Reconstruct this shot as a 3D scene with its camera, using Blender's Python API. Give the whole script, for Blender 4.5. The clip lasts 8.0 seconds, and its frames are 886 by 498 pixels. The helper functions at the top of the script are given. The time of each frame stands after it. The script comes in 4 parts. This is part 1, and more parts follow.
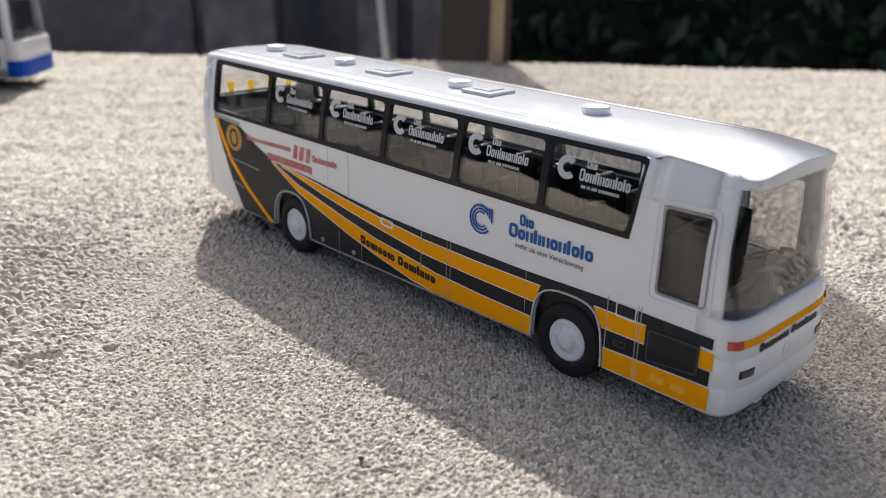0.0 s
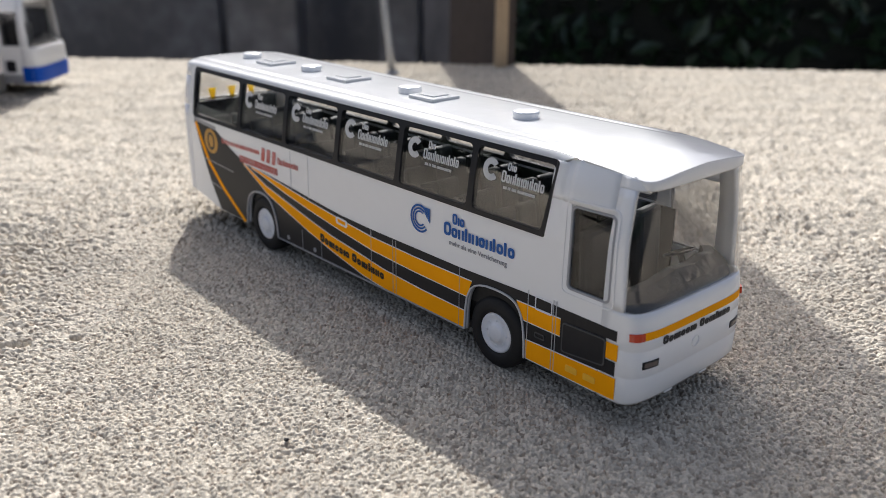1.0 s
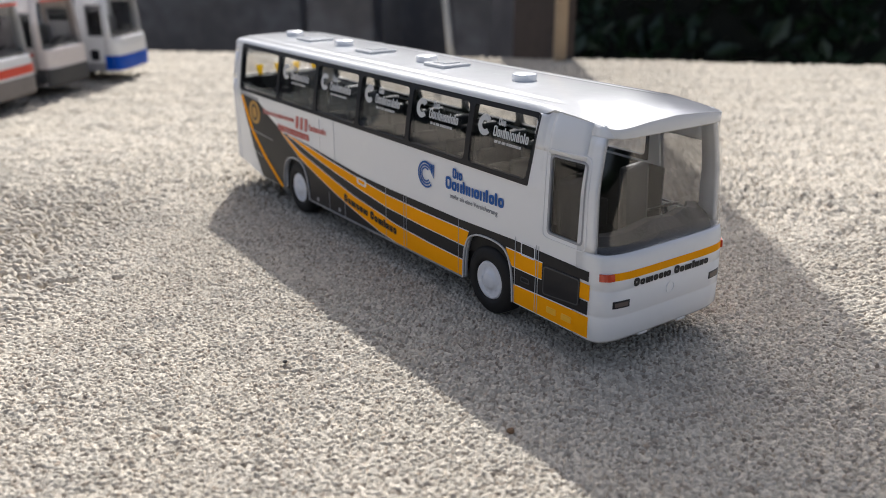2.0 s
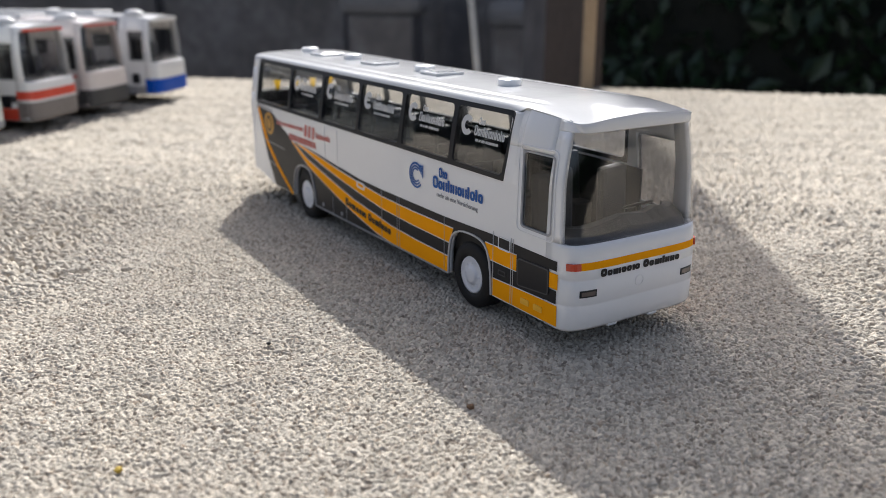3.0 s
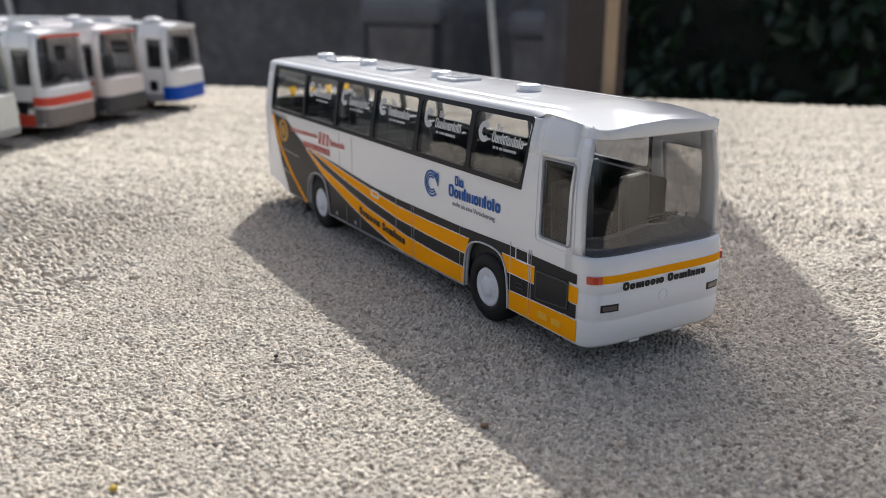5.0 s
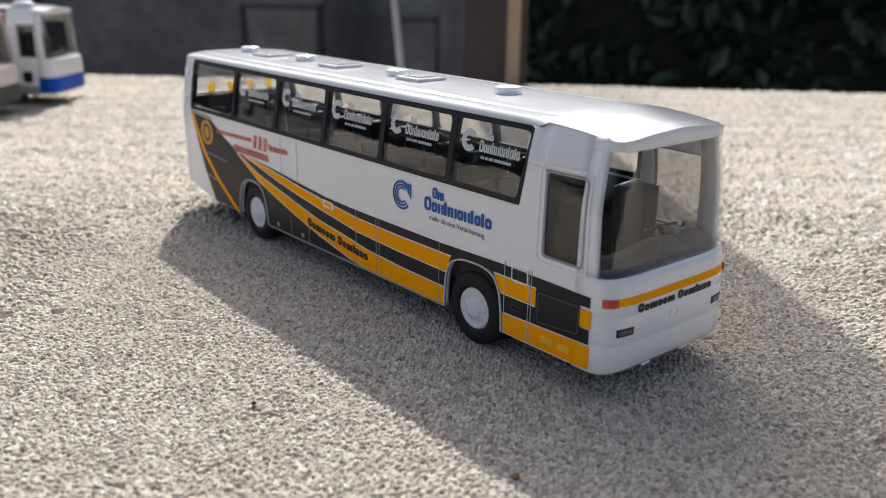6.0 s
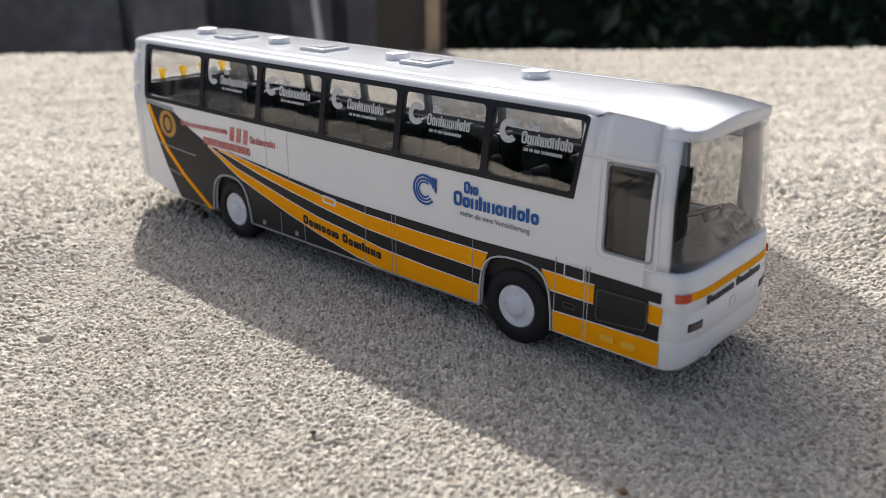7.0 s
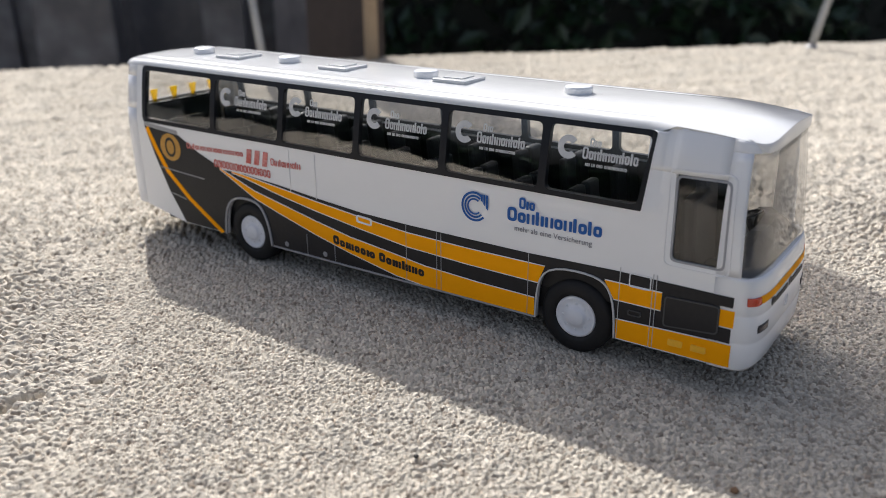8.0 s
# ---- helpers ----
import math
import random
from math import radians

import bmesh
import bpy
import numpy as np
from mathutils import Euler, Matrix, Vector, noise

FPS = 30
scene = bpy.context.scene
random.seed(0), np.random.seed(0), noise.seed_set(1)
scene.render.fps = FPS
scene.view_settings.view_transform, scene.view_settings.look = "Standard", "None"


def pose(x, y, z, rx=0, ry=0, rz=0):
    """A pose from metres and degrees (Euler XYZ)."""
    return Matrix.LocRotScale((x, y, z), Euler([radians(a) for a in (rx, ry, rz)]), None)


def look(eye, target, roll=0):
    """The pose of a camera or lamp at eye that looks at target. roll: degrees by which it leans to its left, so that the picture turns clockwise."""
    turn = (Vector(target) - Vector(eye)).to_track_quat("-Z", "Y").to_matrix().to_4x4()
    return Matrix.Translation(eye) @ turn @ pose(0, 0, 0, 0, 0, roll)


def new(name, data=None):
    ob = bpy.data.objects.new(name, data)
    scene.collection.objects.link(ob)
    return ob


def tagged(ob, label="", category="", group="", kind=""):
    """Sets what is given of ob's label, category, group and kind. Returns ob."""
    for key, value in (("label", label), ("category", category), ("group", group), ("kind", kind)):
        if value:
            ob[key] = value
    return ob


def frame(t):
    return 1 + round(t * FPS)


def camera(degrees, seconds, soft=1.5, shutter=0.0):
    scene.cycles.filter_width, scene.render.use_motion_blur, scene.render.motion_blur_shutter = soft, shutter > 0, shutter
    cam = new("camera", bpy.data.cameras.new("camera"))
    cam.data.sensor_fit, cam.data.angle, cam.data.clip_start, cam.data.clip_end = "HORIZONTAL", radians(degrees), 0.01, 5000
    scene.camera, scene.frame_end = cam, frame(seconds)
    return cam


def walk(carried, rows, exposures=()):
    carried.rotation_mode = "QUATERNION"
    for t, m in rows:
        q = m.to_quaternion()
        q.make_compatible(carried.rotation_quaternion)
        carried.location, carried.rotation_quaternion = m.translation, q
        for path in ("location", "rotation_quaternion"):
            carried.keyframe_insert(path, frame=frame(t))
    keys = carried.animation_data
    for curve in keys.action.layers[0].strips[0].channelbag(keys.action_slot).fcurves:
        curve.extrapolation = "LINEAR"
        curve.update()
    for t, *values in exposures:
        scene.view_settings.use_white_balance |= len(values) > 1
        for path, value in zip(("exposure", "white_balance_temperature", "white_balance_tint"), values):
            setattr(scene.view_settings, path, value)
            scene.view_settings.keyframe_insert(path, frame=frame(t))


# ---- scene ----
# ---- camera ----
cam = camera(54.97, 8.0, soft=0.8)
PATH = [
    (0, (0.07089, -0.10970, 0.06433), (-0.06344, 0.02084, -0.00576), 1.24),
    (0.5, (0.07681, -0.10579, 0.06549), (-0.05948, 0.02275, -0.00452), 1.10),
    (1, (0.08730, -0.10314, 0.06688), (-0.05272, 0.02127, -0.00324), 0.49),
    (1.5, (0.09581, -0.10352, 0.06434), (-0.05171, 0.01229, -0.00512), -0.51),
    (1.7, (0.10020, -0.10251, 0.06352), (-0.04950, 0.01038, -0.00610), -0.37),
    (2.8, (0.11789, -0.09682, 0.05672), (-0.04128, 0.00664, -0.00623), 0.02),
    (3, (0.11957, -0.09615, 0.05659), (-0.04129, 0.00623, -0.00376), 0.01),
    (3.5, (0.12371, -0.09341, 0.05376), (-0.04148, 0.00514, -0.00101), 0.26),
    (4, (0.12394, -0.09270, 0.05198), (-0.04353, 0.00227, -0.00220), 0.34),
    (4.2, (0.12376, -0.09248, 0.05221), (-0.04465, 0.00104, -0.00157), 0.16),
    (5.3, (0.10979, -0.09362, 0.05545), (-0.04877, 0.01189, -0.00559), 0.50),
    (5.5, (0.10544, -0.09488, 0.05552), (-0.04851, 0.01684, -0.00625), 0.98),
    (6, (0.09370, -0.09920, 0.05695), (-0.05203, 0.02296, -0.00500), 0.74),
    (6.5, (0.08205, -0.10446, 0.05658), (-0.05013, 0.02869, -0.01272), 1.20),
    (7, (0.07086, -0.10959, 0.05973), (-0.05420, 0.02971, -0.01067), 0.03),
    (7.5, (0.05935, -0.11598, 0.05992), (-0.05807, 0.02991, -0.01028), -0.12),
    (8, (0.05239, -0.12499, 0.06289), (-0.05479, 0.02845, -0.00759), -0.46),
]
walk(cam, [(t, look(eye, target, roll)) for t, eye, target, roll in PATH], [(0, 0.25, 6030, 11), (8, 0.25, 6030, 11)])
cam.data.dof.use_dof = True
cam.data.dof.focus_distance = 0.137
cam.data.dof.aperture_fstop = 27.0

# ---- world and sun ----
TO_SUN = Vector((-34.4, 24.6, 36.8)).normalized()
world = bpy.data.worlds.new("sky")
scene.world = world
world.use_nodes = True
sky = world.node_tree.nodes.new("ShaderNodeTexSky")
sky.sky_type = "NISHITA"
sky.sun_disc = False
sky.sun_elevation = math.asin(TO_SUN.z)
sky.sun_rotation = math.atan2(TO_SUN.x, TO_SUN.y)
sky.dust_density = 6.0
sky.air_density = 0.8
haze = world.node_tree.nodes.new("ShaderNodeHueSaturation")
haze.inputs["Saturation"].default_value = 0.68
world.node_tree.links.new(sky.outputs[0], haze.inputs["Color"])
world.node_tree.links.new(haze.outputs[0], world.node_tree.nodes["Background"].inputs[0])
world.node_tree.nodes["Background"].inputs[1].default_value = 0.14
sun = new("sun", bpy.data.lights.new("sun", "SUN"))
sun.data.energy = 4.0
sun.data.angle = radians(0.6)
sun.data.color = (1.0, 0.96, 0.89)
sun.matrix_world = look((0, 0, 0), -TO_SUN)

# ---- materials ----
MM = 0.001


def material(name, color, rough=0.5, metal=0.0, scale=0, vary=0.0, tint=None, bump=0.0, bump_scale=0, spec=0.5, coat=0.0):
    """A principled material with noise of colour at two scales and fine relief; the scales are in features per metre."""
    m = bpy.data.materials.new(name)
    m.use_nodes = True
    t = m.node_tree
    b = t.nodes["Principled BSDF"]
    b.inputs["Base Color"].default_value = (*color, 1)
    b.inputs["Roughness"].default_value = rough
    b.inputs["Metallic"].default_value = metal
    b.inputs["Specular IOR Level"].default_value = spec
    b.inputs["Coat Weight"].default_value = coat
    geo = t.nodes.new("ShaderNodeTexCoord")
    if vary:
        other = tint or tuple(c * 0.6 for c in color)
        total = None
        for k, s in enumerate((scale, scale * 7.3)):
            n = t.nodes.new("ShaderNodeTexNoise")
            n.inputs["Scale"].default_value = s
            n.inputs["Detail"].default_value = 4
            t.links.new(geo.outputs["Object"], n.inputs["Vector"])
            if total is None:
                total = n.outputs["Fac"]
            else:
                a = t.nodes.new("ShaderNodeMath")
                a.operation = "MULTIPLY"
                t.links.new(total, a.inputs[0])
                t.links.new(n.outputs["Fac"], a.inputs[1])
                total = a.outputs[0]
        ramp = t.nodes.new("ShaderNodeMapRange")
        ramp.inputs["From Min"].default_value = 0.18
        ramp.inputs["From Max"].default_value = 0.42
        ramp.inputs["To Max"].default_value = vary
        t.links.new(total, ramp.inputs["Value"])
        mix = t.nodes.new("ShaderNodeMix")
        mix.data_type = "RGBA"
        mix.inputs["A"].default_value = (*color, 1)
        mix.inputs["B"].default_value = (*other, 1)
        t.links.new(ramp.outputs[0], mix.inputs["Factor"])
        t.links.new(mix.outputs["Result"], b.inputs["Base Color"])
        rr = t.nodes.new("ShaderNodeMath")
        rr.operation = "MULTIPLY_ADD"
        rr.inputs[1].default_value = 0.148
        rr.inputs[2].default_value = rough
        t.links.new(ramp.outputs[0], rr.inputs[0])
        t.links.new(rr.outputs[0], b.inputs["Roughness"])
    if bump:
        n = t.nodes.new("ShaderNodeTexNoise")
        n.inputs["Scale"].default_value = bump_scale
        n.inputs["Detail"].default_value = 5
        t.links.new(geo.outputs["Object"], n.inputs["Vector"])
        bp = t.nodes.new("ShaderNodeBump")
        bp.inputs["Strength"].default_value = bump
        bp.inputs["Distance"].default_value = 0.3 / bump_scale
        t.links.new(n.outputs["Fac"], bp.inputs["Height"])
        t.links.new(bp.outputs[0], b.inputs["Normal"])
    return m


def glass(name, tint, base=0.09, rough=0.015, wave=0.0):
    """Thin clear plastic: it lets light through with a tint, mirrors by Fresnel and is a little wavy."""
    m = bpy.data.materials.new(name)
    m.use_nodes = True
    t = m.node_tree
    t.nodes.clear()
    out = t.nodes.new("ShaderNodeOutputMaterial")
    mix = t.nodes.new("ShaderNodeMixShader")
    clear = t.nodes.new("ShaderNodeBsdfTransparent")
    clear.inputs[0].default_value = (*tint, 1)
    gloss = t.nodes.new("ShaderNodeBsdfGlossy")
    gloss.inputs["Roughness"].default_value = rough
    face = t.nodes.new("ShaderNodeLayerWeight")
    face.inputs[0].default_value = 0.5
    power = t.nodes.new("ShaderNodeMath")
    power.operation = "POWER"
    power.inputs[1].default_value = 5.0
    t.links.new(face.outputs["Facing"], power.inputs[0])
    if wave:
        ripple = t.nodes.new("ShaderNodeTexNoise")
        ripple.inputs["Scale"].default_value = 90
        ripple.inputs["Detail"].default_value = 1
        where = t.nodes.new("ShaderNodeTexCoord")
        t.links.new(where.outputs["Object"], ripple.inputs["Vector"])
        bend = t.nodes.new("ShaderNodeBump")
        bend.inputs["Strength"].default_value = 1.0
        bend.inputs["Distance"].default_value = wave * MM
        t.links.new(ripple.outputs["Fac"], bend.inputs["Height"])
        t.links.new(bend.outputs[0], gloss.inputs["Normal"])
    fres = t.nodes.new("ShaderNodeMath")
    fres.operation = "MULTIPLY_ADD"
    fres.inputs[1].default_value, fres.inputs[2].default_value = 1 - base, base
    t.links.new(power.outputs[0], fres.inputs[0])
    t.links.new(fres.outputs[0], mix.inputs[0])
    t.links.new(clear.outputs[0], mix.inputs[1])
    t.links.new(gloss.outputs[0], mix.inputs[2])
    t.links.new(mix.outputs[0], out.inputs[0])
    return m


def concrete():
    """Sandy cement: beige grains of changing tone, dark pits, brown stains and fine relief."""
    m = material("sandy_concrete", (0.5, 0.47, 0.42), 0.95, scale=45, vary=0.0, spec=0.1)
    t = m.node_tree
    b = t.nodes["Principled BSDF"]
    geo = t.nodes.new("ShaderNodeNewGeometry")

    def mixed(fac, a, c, mode="MIX"):
        x = t.nodes.new("ShaderNodeMix")
        x.data_type, x.blend_type = "RGBA", mode
        for key, v in (("Factor", fac), ("A", a), ("B", c)):
            if isinstance(v, (int, float)):
                x.inputs[key].default_value = v
            elif isinstance(v, tuple):
                x.inputs[key].default_value = (*v, 1)
            else:
                t.links.new(v, x.inputs[key])
        return x.outputs["Result"]

    def noise_fac(scale, lo, hi, to=1.0, detail=4):
        n = t.nodes.new("ShaderNodeTexNoise")
        n.inputs["Scale"].default_value = scale
        n.inputs["Detail"].default_value = detail
        t.links.new(geo.outputs["Position"], n.inputs["Vector"])
        r = t.nodes.new("ShaderNodeMapRange")
        r.inputs["From Min"].default_value, r.inputs["From Max"].default_value = lo, hi
        r.inputs["To Max"].default_value = to
        t.links.new(n.outputs["Fac"], r.inputs["Value"])
        return r.outputs[0]

    v = t.nodes.new("ShaderNodeTexVoronoi")
    v.inputs["Scale"].default_value = 1550
    t.links.new(geo.outputs["Position"], v.inputs["Vector"])
    bw = t.nodes.new("ShaderNodeSeparateColor")
    t.links.new(v.outputs["Color"], bw.inputs[0])
    col = mixed(bw.outputs[0], (0.36, 0.328, 0.272), (0.68, 0.612, 0.505))
    col = mixed(noise_fac(55, 0.42, 0.6, 0.25), col, (0.58, 0.51, 0.40))

    def span(value, lo, hi, to):
        r = t.nodes.new("ShaderNodeMapRange")
        r.inputs["From Min"].default_value, r.inputs["From Max"].default_value = lo, hi
        r.inputs["To Max"].default_value = to
        t.links.new(value, r.inputs["Value"])
        return r.outputs[0]

    col = mixed(span(bw.outputs[1], 0.74, 0.96, 0.8), col, (0.22, 0.18, 0.14))
    col = mixed(span(bw.outputs[2], 0.96, 0.98, 0.4), col, (0.50, 0.38, 0.27))
    col = mixed(noise_fac(35, 0.5, 0.75, 0.35), col, (0.46, 0.40, 0.32))
    col = mixed(noise_fac(300, 0.60, 0.78, 0.3), col, (0.40, 0.33, 0.25))
    t.links.new(col, b.inputs["Base Color"])
    n = t.nodes.new("ShaderNodeTexNoise")
    n.inputs["Scale"].default_value = 3500
    n.inputs["Detail"].default_value = 3
    t.links.new(geo.outputs["Position"], n.inputs["Vector"])
    rise = t.nodes.new("ShaderNodeMath")
    rise.operation = "MULTIPLY_ADD"
    rise.inputs[1].default_value = -1.2
    t.links.new(v.outputs["Distance"], rise.inputs[0])
    t.links.new(n.outputs["Fac"], rise.inputs[2])
    bp = t.nodes.new("ShaderNodeBump")
    bp.inputs["Strength"].default_value = 0.8
    bp.inputs["Distance"].default_value = 0.00010
    t.links.new(rise.outputs[0], bp.inputs["Height"])
    t.links.new(bp.outputs[0], b.inputs["Normal"])
    return m


WHITE = material("white_plastic", (0.82, 0.82, 0.817), 0.25, scale=60, vary=0.12, tint=(0.74, 0.74, 0.73), bump=0.03, bump_scale=500, coat=0.4)
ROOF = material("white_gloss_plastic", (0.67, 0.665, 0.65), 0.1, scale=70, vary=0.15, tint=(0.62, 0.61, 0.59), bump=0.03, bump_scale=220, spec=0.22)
BLACK = material("black_print", (0.014, 0.014, 0.016), 0.4, scale=200, vary=0.4, tint=(0.03, 0.029, 0.03), spec=0.25)
FRAME = material("black_plastic", (0.009, 0.010, 0.014), 0.3, scale=200, vary=0.3, tint=(0.02, 0.02, 0.022), spec=0.3)
YELLOW = material("yellow_print", (1.0, 0.395, 0.0), 0.55, scale=150, vary=0.12, tint=(0.94, 0.34, 0.0), spec=0.05)
# Paler yellow that holds the reflections on the step lamps.
YELLOW_REFLECTION = material("yellow_reflection", (1.0, 0.52, 0.03), 0.3, scale=300, vary=0.2)
GOLD = material("gold_print", (0.52, 0.27, 0.03), 0.4, scale=300, vary=0.4, tint=(0.3, 0.15, 0.02))
BLUE = material("blue_print", (0.012, 0.10, 0.36), 0.45, scale=150, vary=0.2, tint=(0.02, 0.12, 0.33), spec=0.3)
GREY_INK = material("grey_print", (0.20, 0.20, 0.22), 0.5, scale=150, vary=0.2)
RED = material("red_print", (0.55, 0.10, 0.08), 0.45, scale=300, vary=0.7, tint=(0.66, 0.36, 0.33))
WHITE_INK = material("white_print", (0.62, 0.62, 0.61), 0.5, scale=400, vary=0.4, tint=(0.4, 0.4, 0.4))
RUBBER = material("tyre_rubber", (0.010, 0.010, 0.011), 0.6, scale=250, vary=0.5, tint=(0.025, 0.024, 0.022), bump=0.2, bump_scale=2500, spec=0.3)
HUB = material("hub_plastic", (0.74, 0.75, 0.78), 0.3, scale=200, vary=0.25, tint=(0.6, 0.6, 0.62))
DARK = material("dark_grey_plastic", (0.048, 0.049, 0.052), 0.5, scale=150, vary=0.4, tint=(0.045, 0.044, 0.044), bump=0.1, bump_scale=1200)
DASH = material("charcoal_dash_plastic", (0.032, 0.033, 0.036), 0.6, scale=250, vary=0.6, tint=(0.06, 0.06, 0.063), bump=0.5, bump_scale=1500)
CABIN = material("black_cabin_plastic", (0.012, 0.012, 0.013), 0.5, scale=150, vary=0.4, bump=0.1, bump_scale=1200, spec=0.3)
# Pale cabin grey that puts haze into the parked buses' windows.
HAZE = material("hazy_grey_cabin", (0.34, 0.34, 0.345), 0.4, scale=100, vary=0.4, tint=(0.08, 0.08, 0.085), bump=0.1, bump_scale=1200)
CAB_SEAT = material("grey_cab_plastic", (0.055, 0.055, 0.06), 0.45, scale=150, vary=0.4, tint=(0.04, 0.04, 0.043), bump=0.1, bump_scale=1200)
SEAT = material("grey_seat_plastic", (0.018, 0.018, 0.02), 0.5, scale=150, vary=0.4, tint=(0.024, 0.023, 0.023), bump=0.1, bump_scale=1200)
PALE = material("pale_grey_plastic", (0.52, 0.52, 0.52), 0.4, scale=150, vary=0.3)
GREY = material("grey_plastic", (0.33, 0.33, 0.34), 0.4, scale=150, vary=0.3)
LENS = material("orange_lens", (0.55, 0.035, 0.008), 0.15, scale=600, vary=0.4, tint=(0.62, 0.08, 0.012), coat=0.1)
LAMP = material("headlamp_grey", (0.13, 0.10, 0.09), 0.15, scale=500, vary=0.3, coat=0.6)
PANE = glass("tinted_window", (0.98, 0.98, 0.975), 0.075, wave=0.12)
DOOR_PANE = glass("smoked_door_window", (0.7, 0.7, 0.7), 0.045, wave=0.06)
CLEAR = glass("clear_screen", (0.97, 0.97, 0.97), 0.045, wave=0.03)
PENNANT = bpy.data.materials.new("yellow_translucent_print")
PENNANT.use_nodes = True
nodes = PENNANT.node_tree.nodes
PENNANT.node_tree.nodes["Principled BSDF"].inputs["Base Color"].default_value = (0.85, 0.62, 0.01, 1)
trans = nodes.new("ShaderNodeBsdfTranslucent")
trans.inputs[0].default_value = (0.9, 0.7, 0.02, 1)
blend = nodes.new("ShaderNodeMixShader")
blend.inputs[0].default_value = 0.7
PENNANT.node_tree.links.new(nodes["Principled BSDF"].outputs[0], blend.inputs[1])
PENNANT.node_tree.links.new(trans.outputs[0], blend.inputs[2])
PENNANT.node_tree.links.new(blend.outputs[0], nodes["Material Output"].inputs[0])
GROUND = concrete()

# ---- building helpers (lengths in millimetres) ----


def part(name, bm, mat, parent, label="", smooth=False, sheet=False):
    """Links a bmesh in millimetres as one mesh object under a thing or part."""
    bmesh.ops.scale(bm, vec=(MM, MM, MM), verts=bm.verts)
    if not sheet:
        bmesh.ops.recalc_face_normals(bm, faces=bm.faces)
    me = bpy.data.meshes.new(name)
    bm.to_mesh(me)
    bm.free()
    me.materials.append(mat)
    if smooth:
        for p in me.polygons:
            p.use_smooth = True
    ob = new(name, me)
    ob.parent = parent
    if label:
        tagged(ob, label)
    return ob


def thing(name, label, category, m=None, group=""):
    """An empty at the base of a thing."""
    ob = new(name)
    ob.empty_display_size = 0.01
    tagged(ob, label, category, group)
    if m is not None:
        ob.matrix_world = m
    return ob


def rounded(pts, r, n=4):
    """A polygon with its corners rounded by the radius r, or by one radius a corner."""
    out = []
    k = len(pts)
    for i, p in enumerate(pts):
        ri = r[i] if isinstance(r, (list, tuple)) else r
        p = Vector(p)
        a, c = Vector(pts[i - 1]) - p, Vector(pts[(i + 1) % k]) - p
        ri = min(ri, a.length * 0.45, c.length * 0.45)
        if ri <= 0:
            out.append(tuple(p))
            continue
        p0, p1 = p + a.normalized() * ri, p + c.normalized() * ri
        for j in range(n + 1):
            s = j / n
            out.append(tuple(p0 * (1 - s) ** 2 + p * 2 * s * (1 - s) + p1 * s * s))
    return out


def shape(loops, thick):
    """A flat filled shape with holes, as a bmesh in its own plane."""
    cu = bpy.data.curves.new("shape", "CURVE")
    cu.dimensions, cu.fill_mode, cu.extrude = "2D", "BOTH", thick / 2
    for loop in loops:
        sp = cu.splines.new("POLY")
        sp.points.add(len(loop) - 1)
        for q, (x, y) in zip(sp.points, loop):
            q.co = (x, y, 0, 1)
        sp.use_cyclic_u = True
    ob = bpy.data.objects.new("shape", cu)
    bm = bmesh.new()
    bm.from_mesh(ob.to_mesh())
    ob.to_mesh_clear()
    bpy.data.objects.remove(ob)
    bpy.data.curves.remove(cu)
    bmesh.ops.remove_doubles(bm, verts=bm.verts, dist=1e-5)
    return bm


def lettered(text, size, thick):
    """Text in the built-in font as a bmesh, its left end at the origin."""
    cu = bpy.data.curves.new("text", "FONT")
    cu.body, cu.size, cu.extrude, cu.resolution_u = text, size, thick / 2, 3
    ob = bpy.data.objects.new("text", cu)
    bm = bmesh.new()
    bm.from_mesh(ob.to_mesh())
    ob.to_mesh_clear()
    bpy.data.objects.remove(ob)
    bpy.data.curves.remove(cu)
    return bm


def wall_y(z):
    """Half the width of the bus at a height: upright to the belt, leaning in more and more above it."""
    u = max(0.0, z - 25.0)
    return 14.35 - 0.11 * u - 0.0044 * u * u


def cab_w(z, top=36.5, lean=1.0):
    """Half the width of the cab: by the door a rounded shoulder that runs in to the roof's edge at the height top, at the front pillar (lean 1) a straight slope."""
    if z < 18:
        return 14.35
    foot = 14.35 - 0.4 * ((min(z, 31) - 18) / 13) ** 1.3
    shoulder = foot - 1.7 * max(0.0, min(1.0, (z - 31) / (top - 31))) ** 2.3
    slope = 14.35 - 0.4 * ((min(z, 27) - 18) / 13) ** 1.3 - 1.85 * max(0.0, min(1.0, (z - 27) / (top - 27))) ** 1.2
    return shoulder * (1 - lean) + slope * lean


def rim_z(x):
    """Height of the roof's lower edge."""
    return 36.45 + 0.9 * cab_k(x) - 1.45 * max(0.0, (x - 11) / 14.9) ** 1.7


def cab_k(x):
    """Blends from the passenger body (0) to the cab (1) across the groove behind the pillar."""
    k = max(0.0, min(1.0, (x - 11.7) / 1.2))
    return k * k * (3 - 2 * k)


def side_w(x, z):
    """Half the width of the body anywhere on its side."""
    k = cab_k(x)
    high = max(0.0, min(1.0, (z - 29) / 4))
    rib = 0.3 * max(0.0, 1 - abs((x - 10.9) / 1.1) ** 4) * high
    groove = -0.45 * math.exp(-(((x - 13.0) / 0.7) ** 2)) * high
    return (wall_y(z) + rib) * (1 - k) + groove + cab_w(z, rim_z(x), max(0.0, min(1.0, (x - 14) / 7))) * k


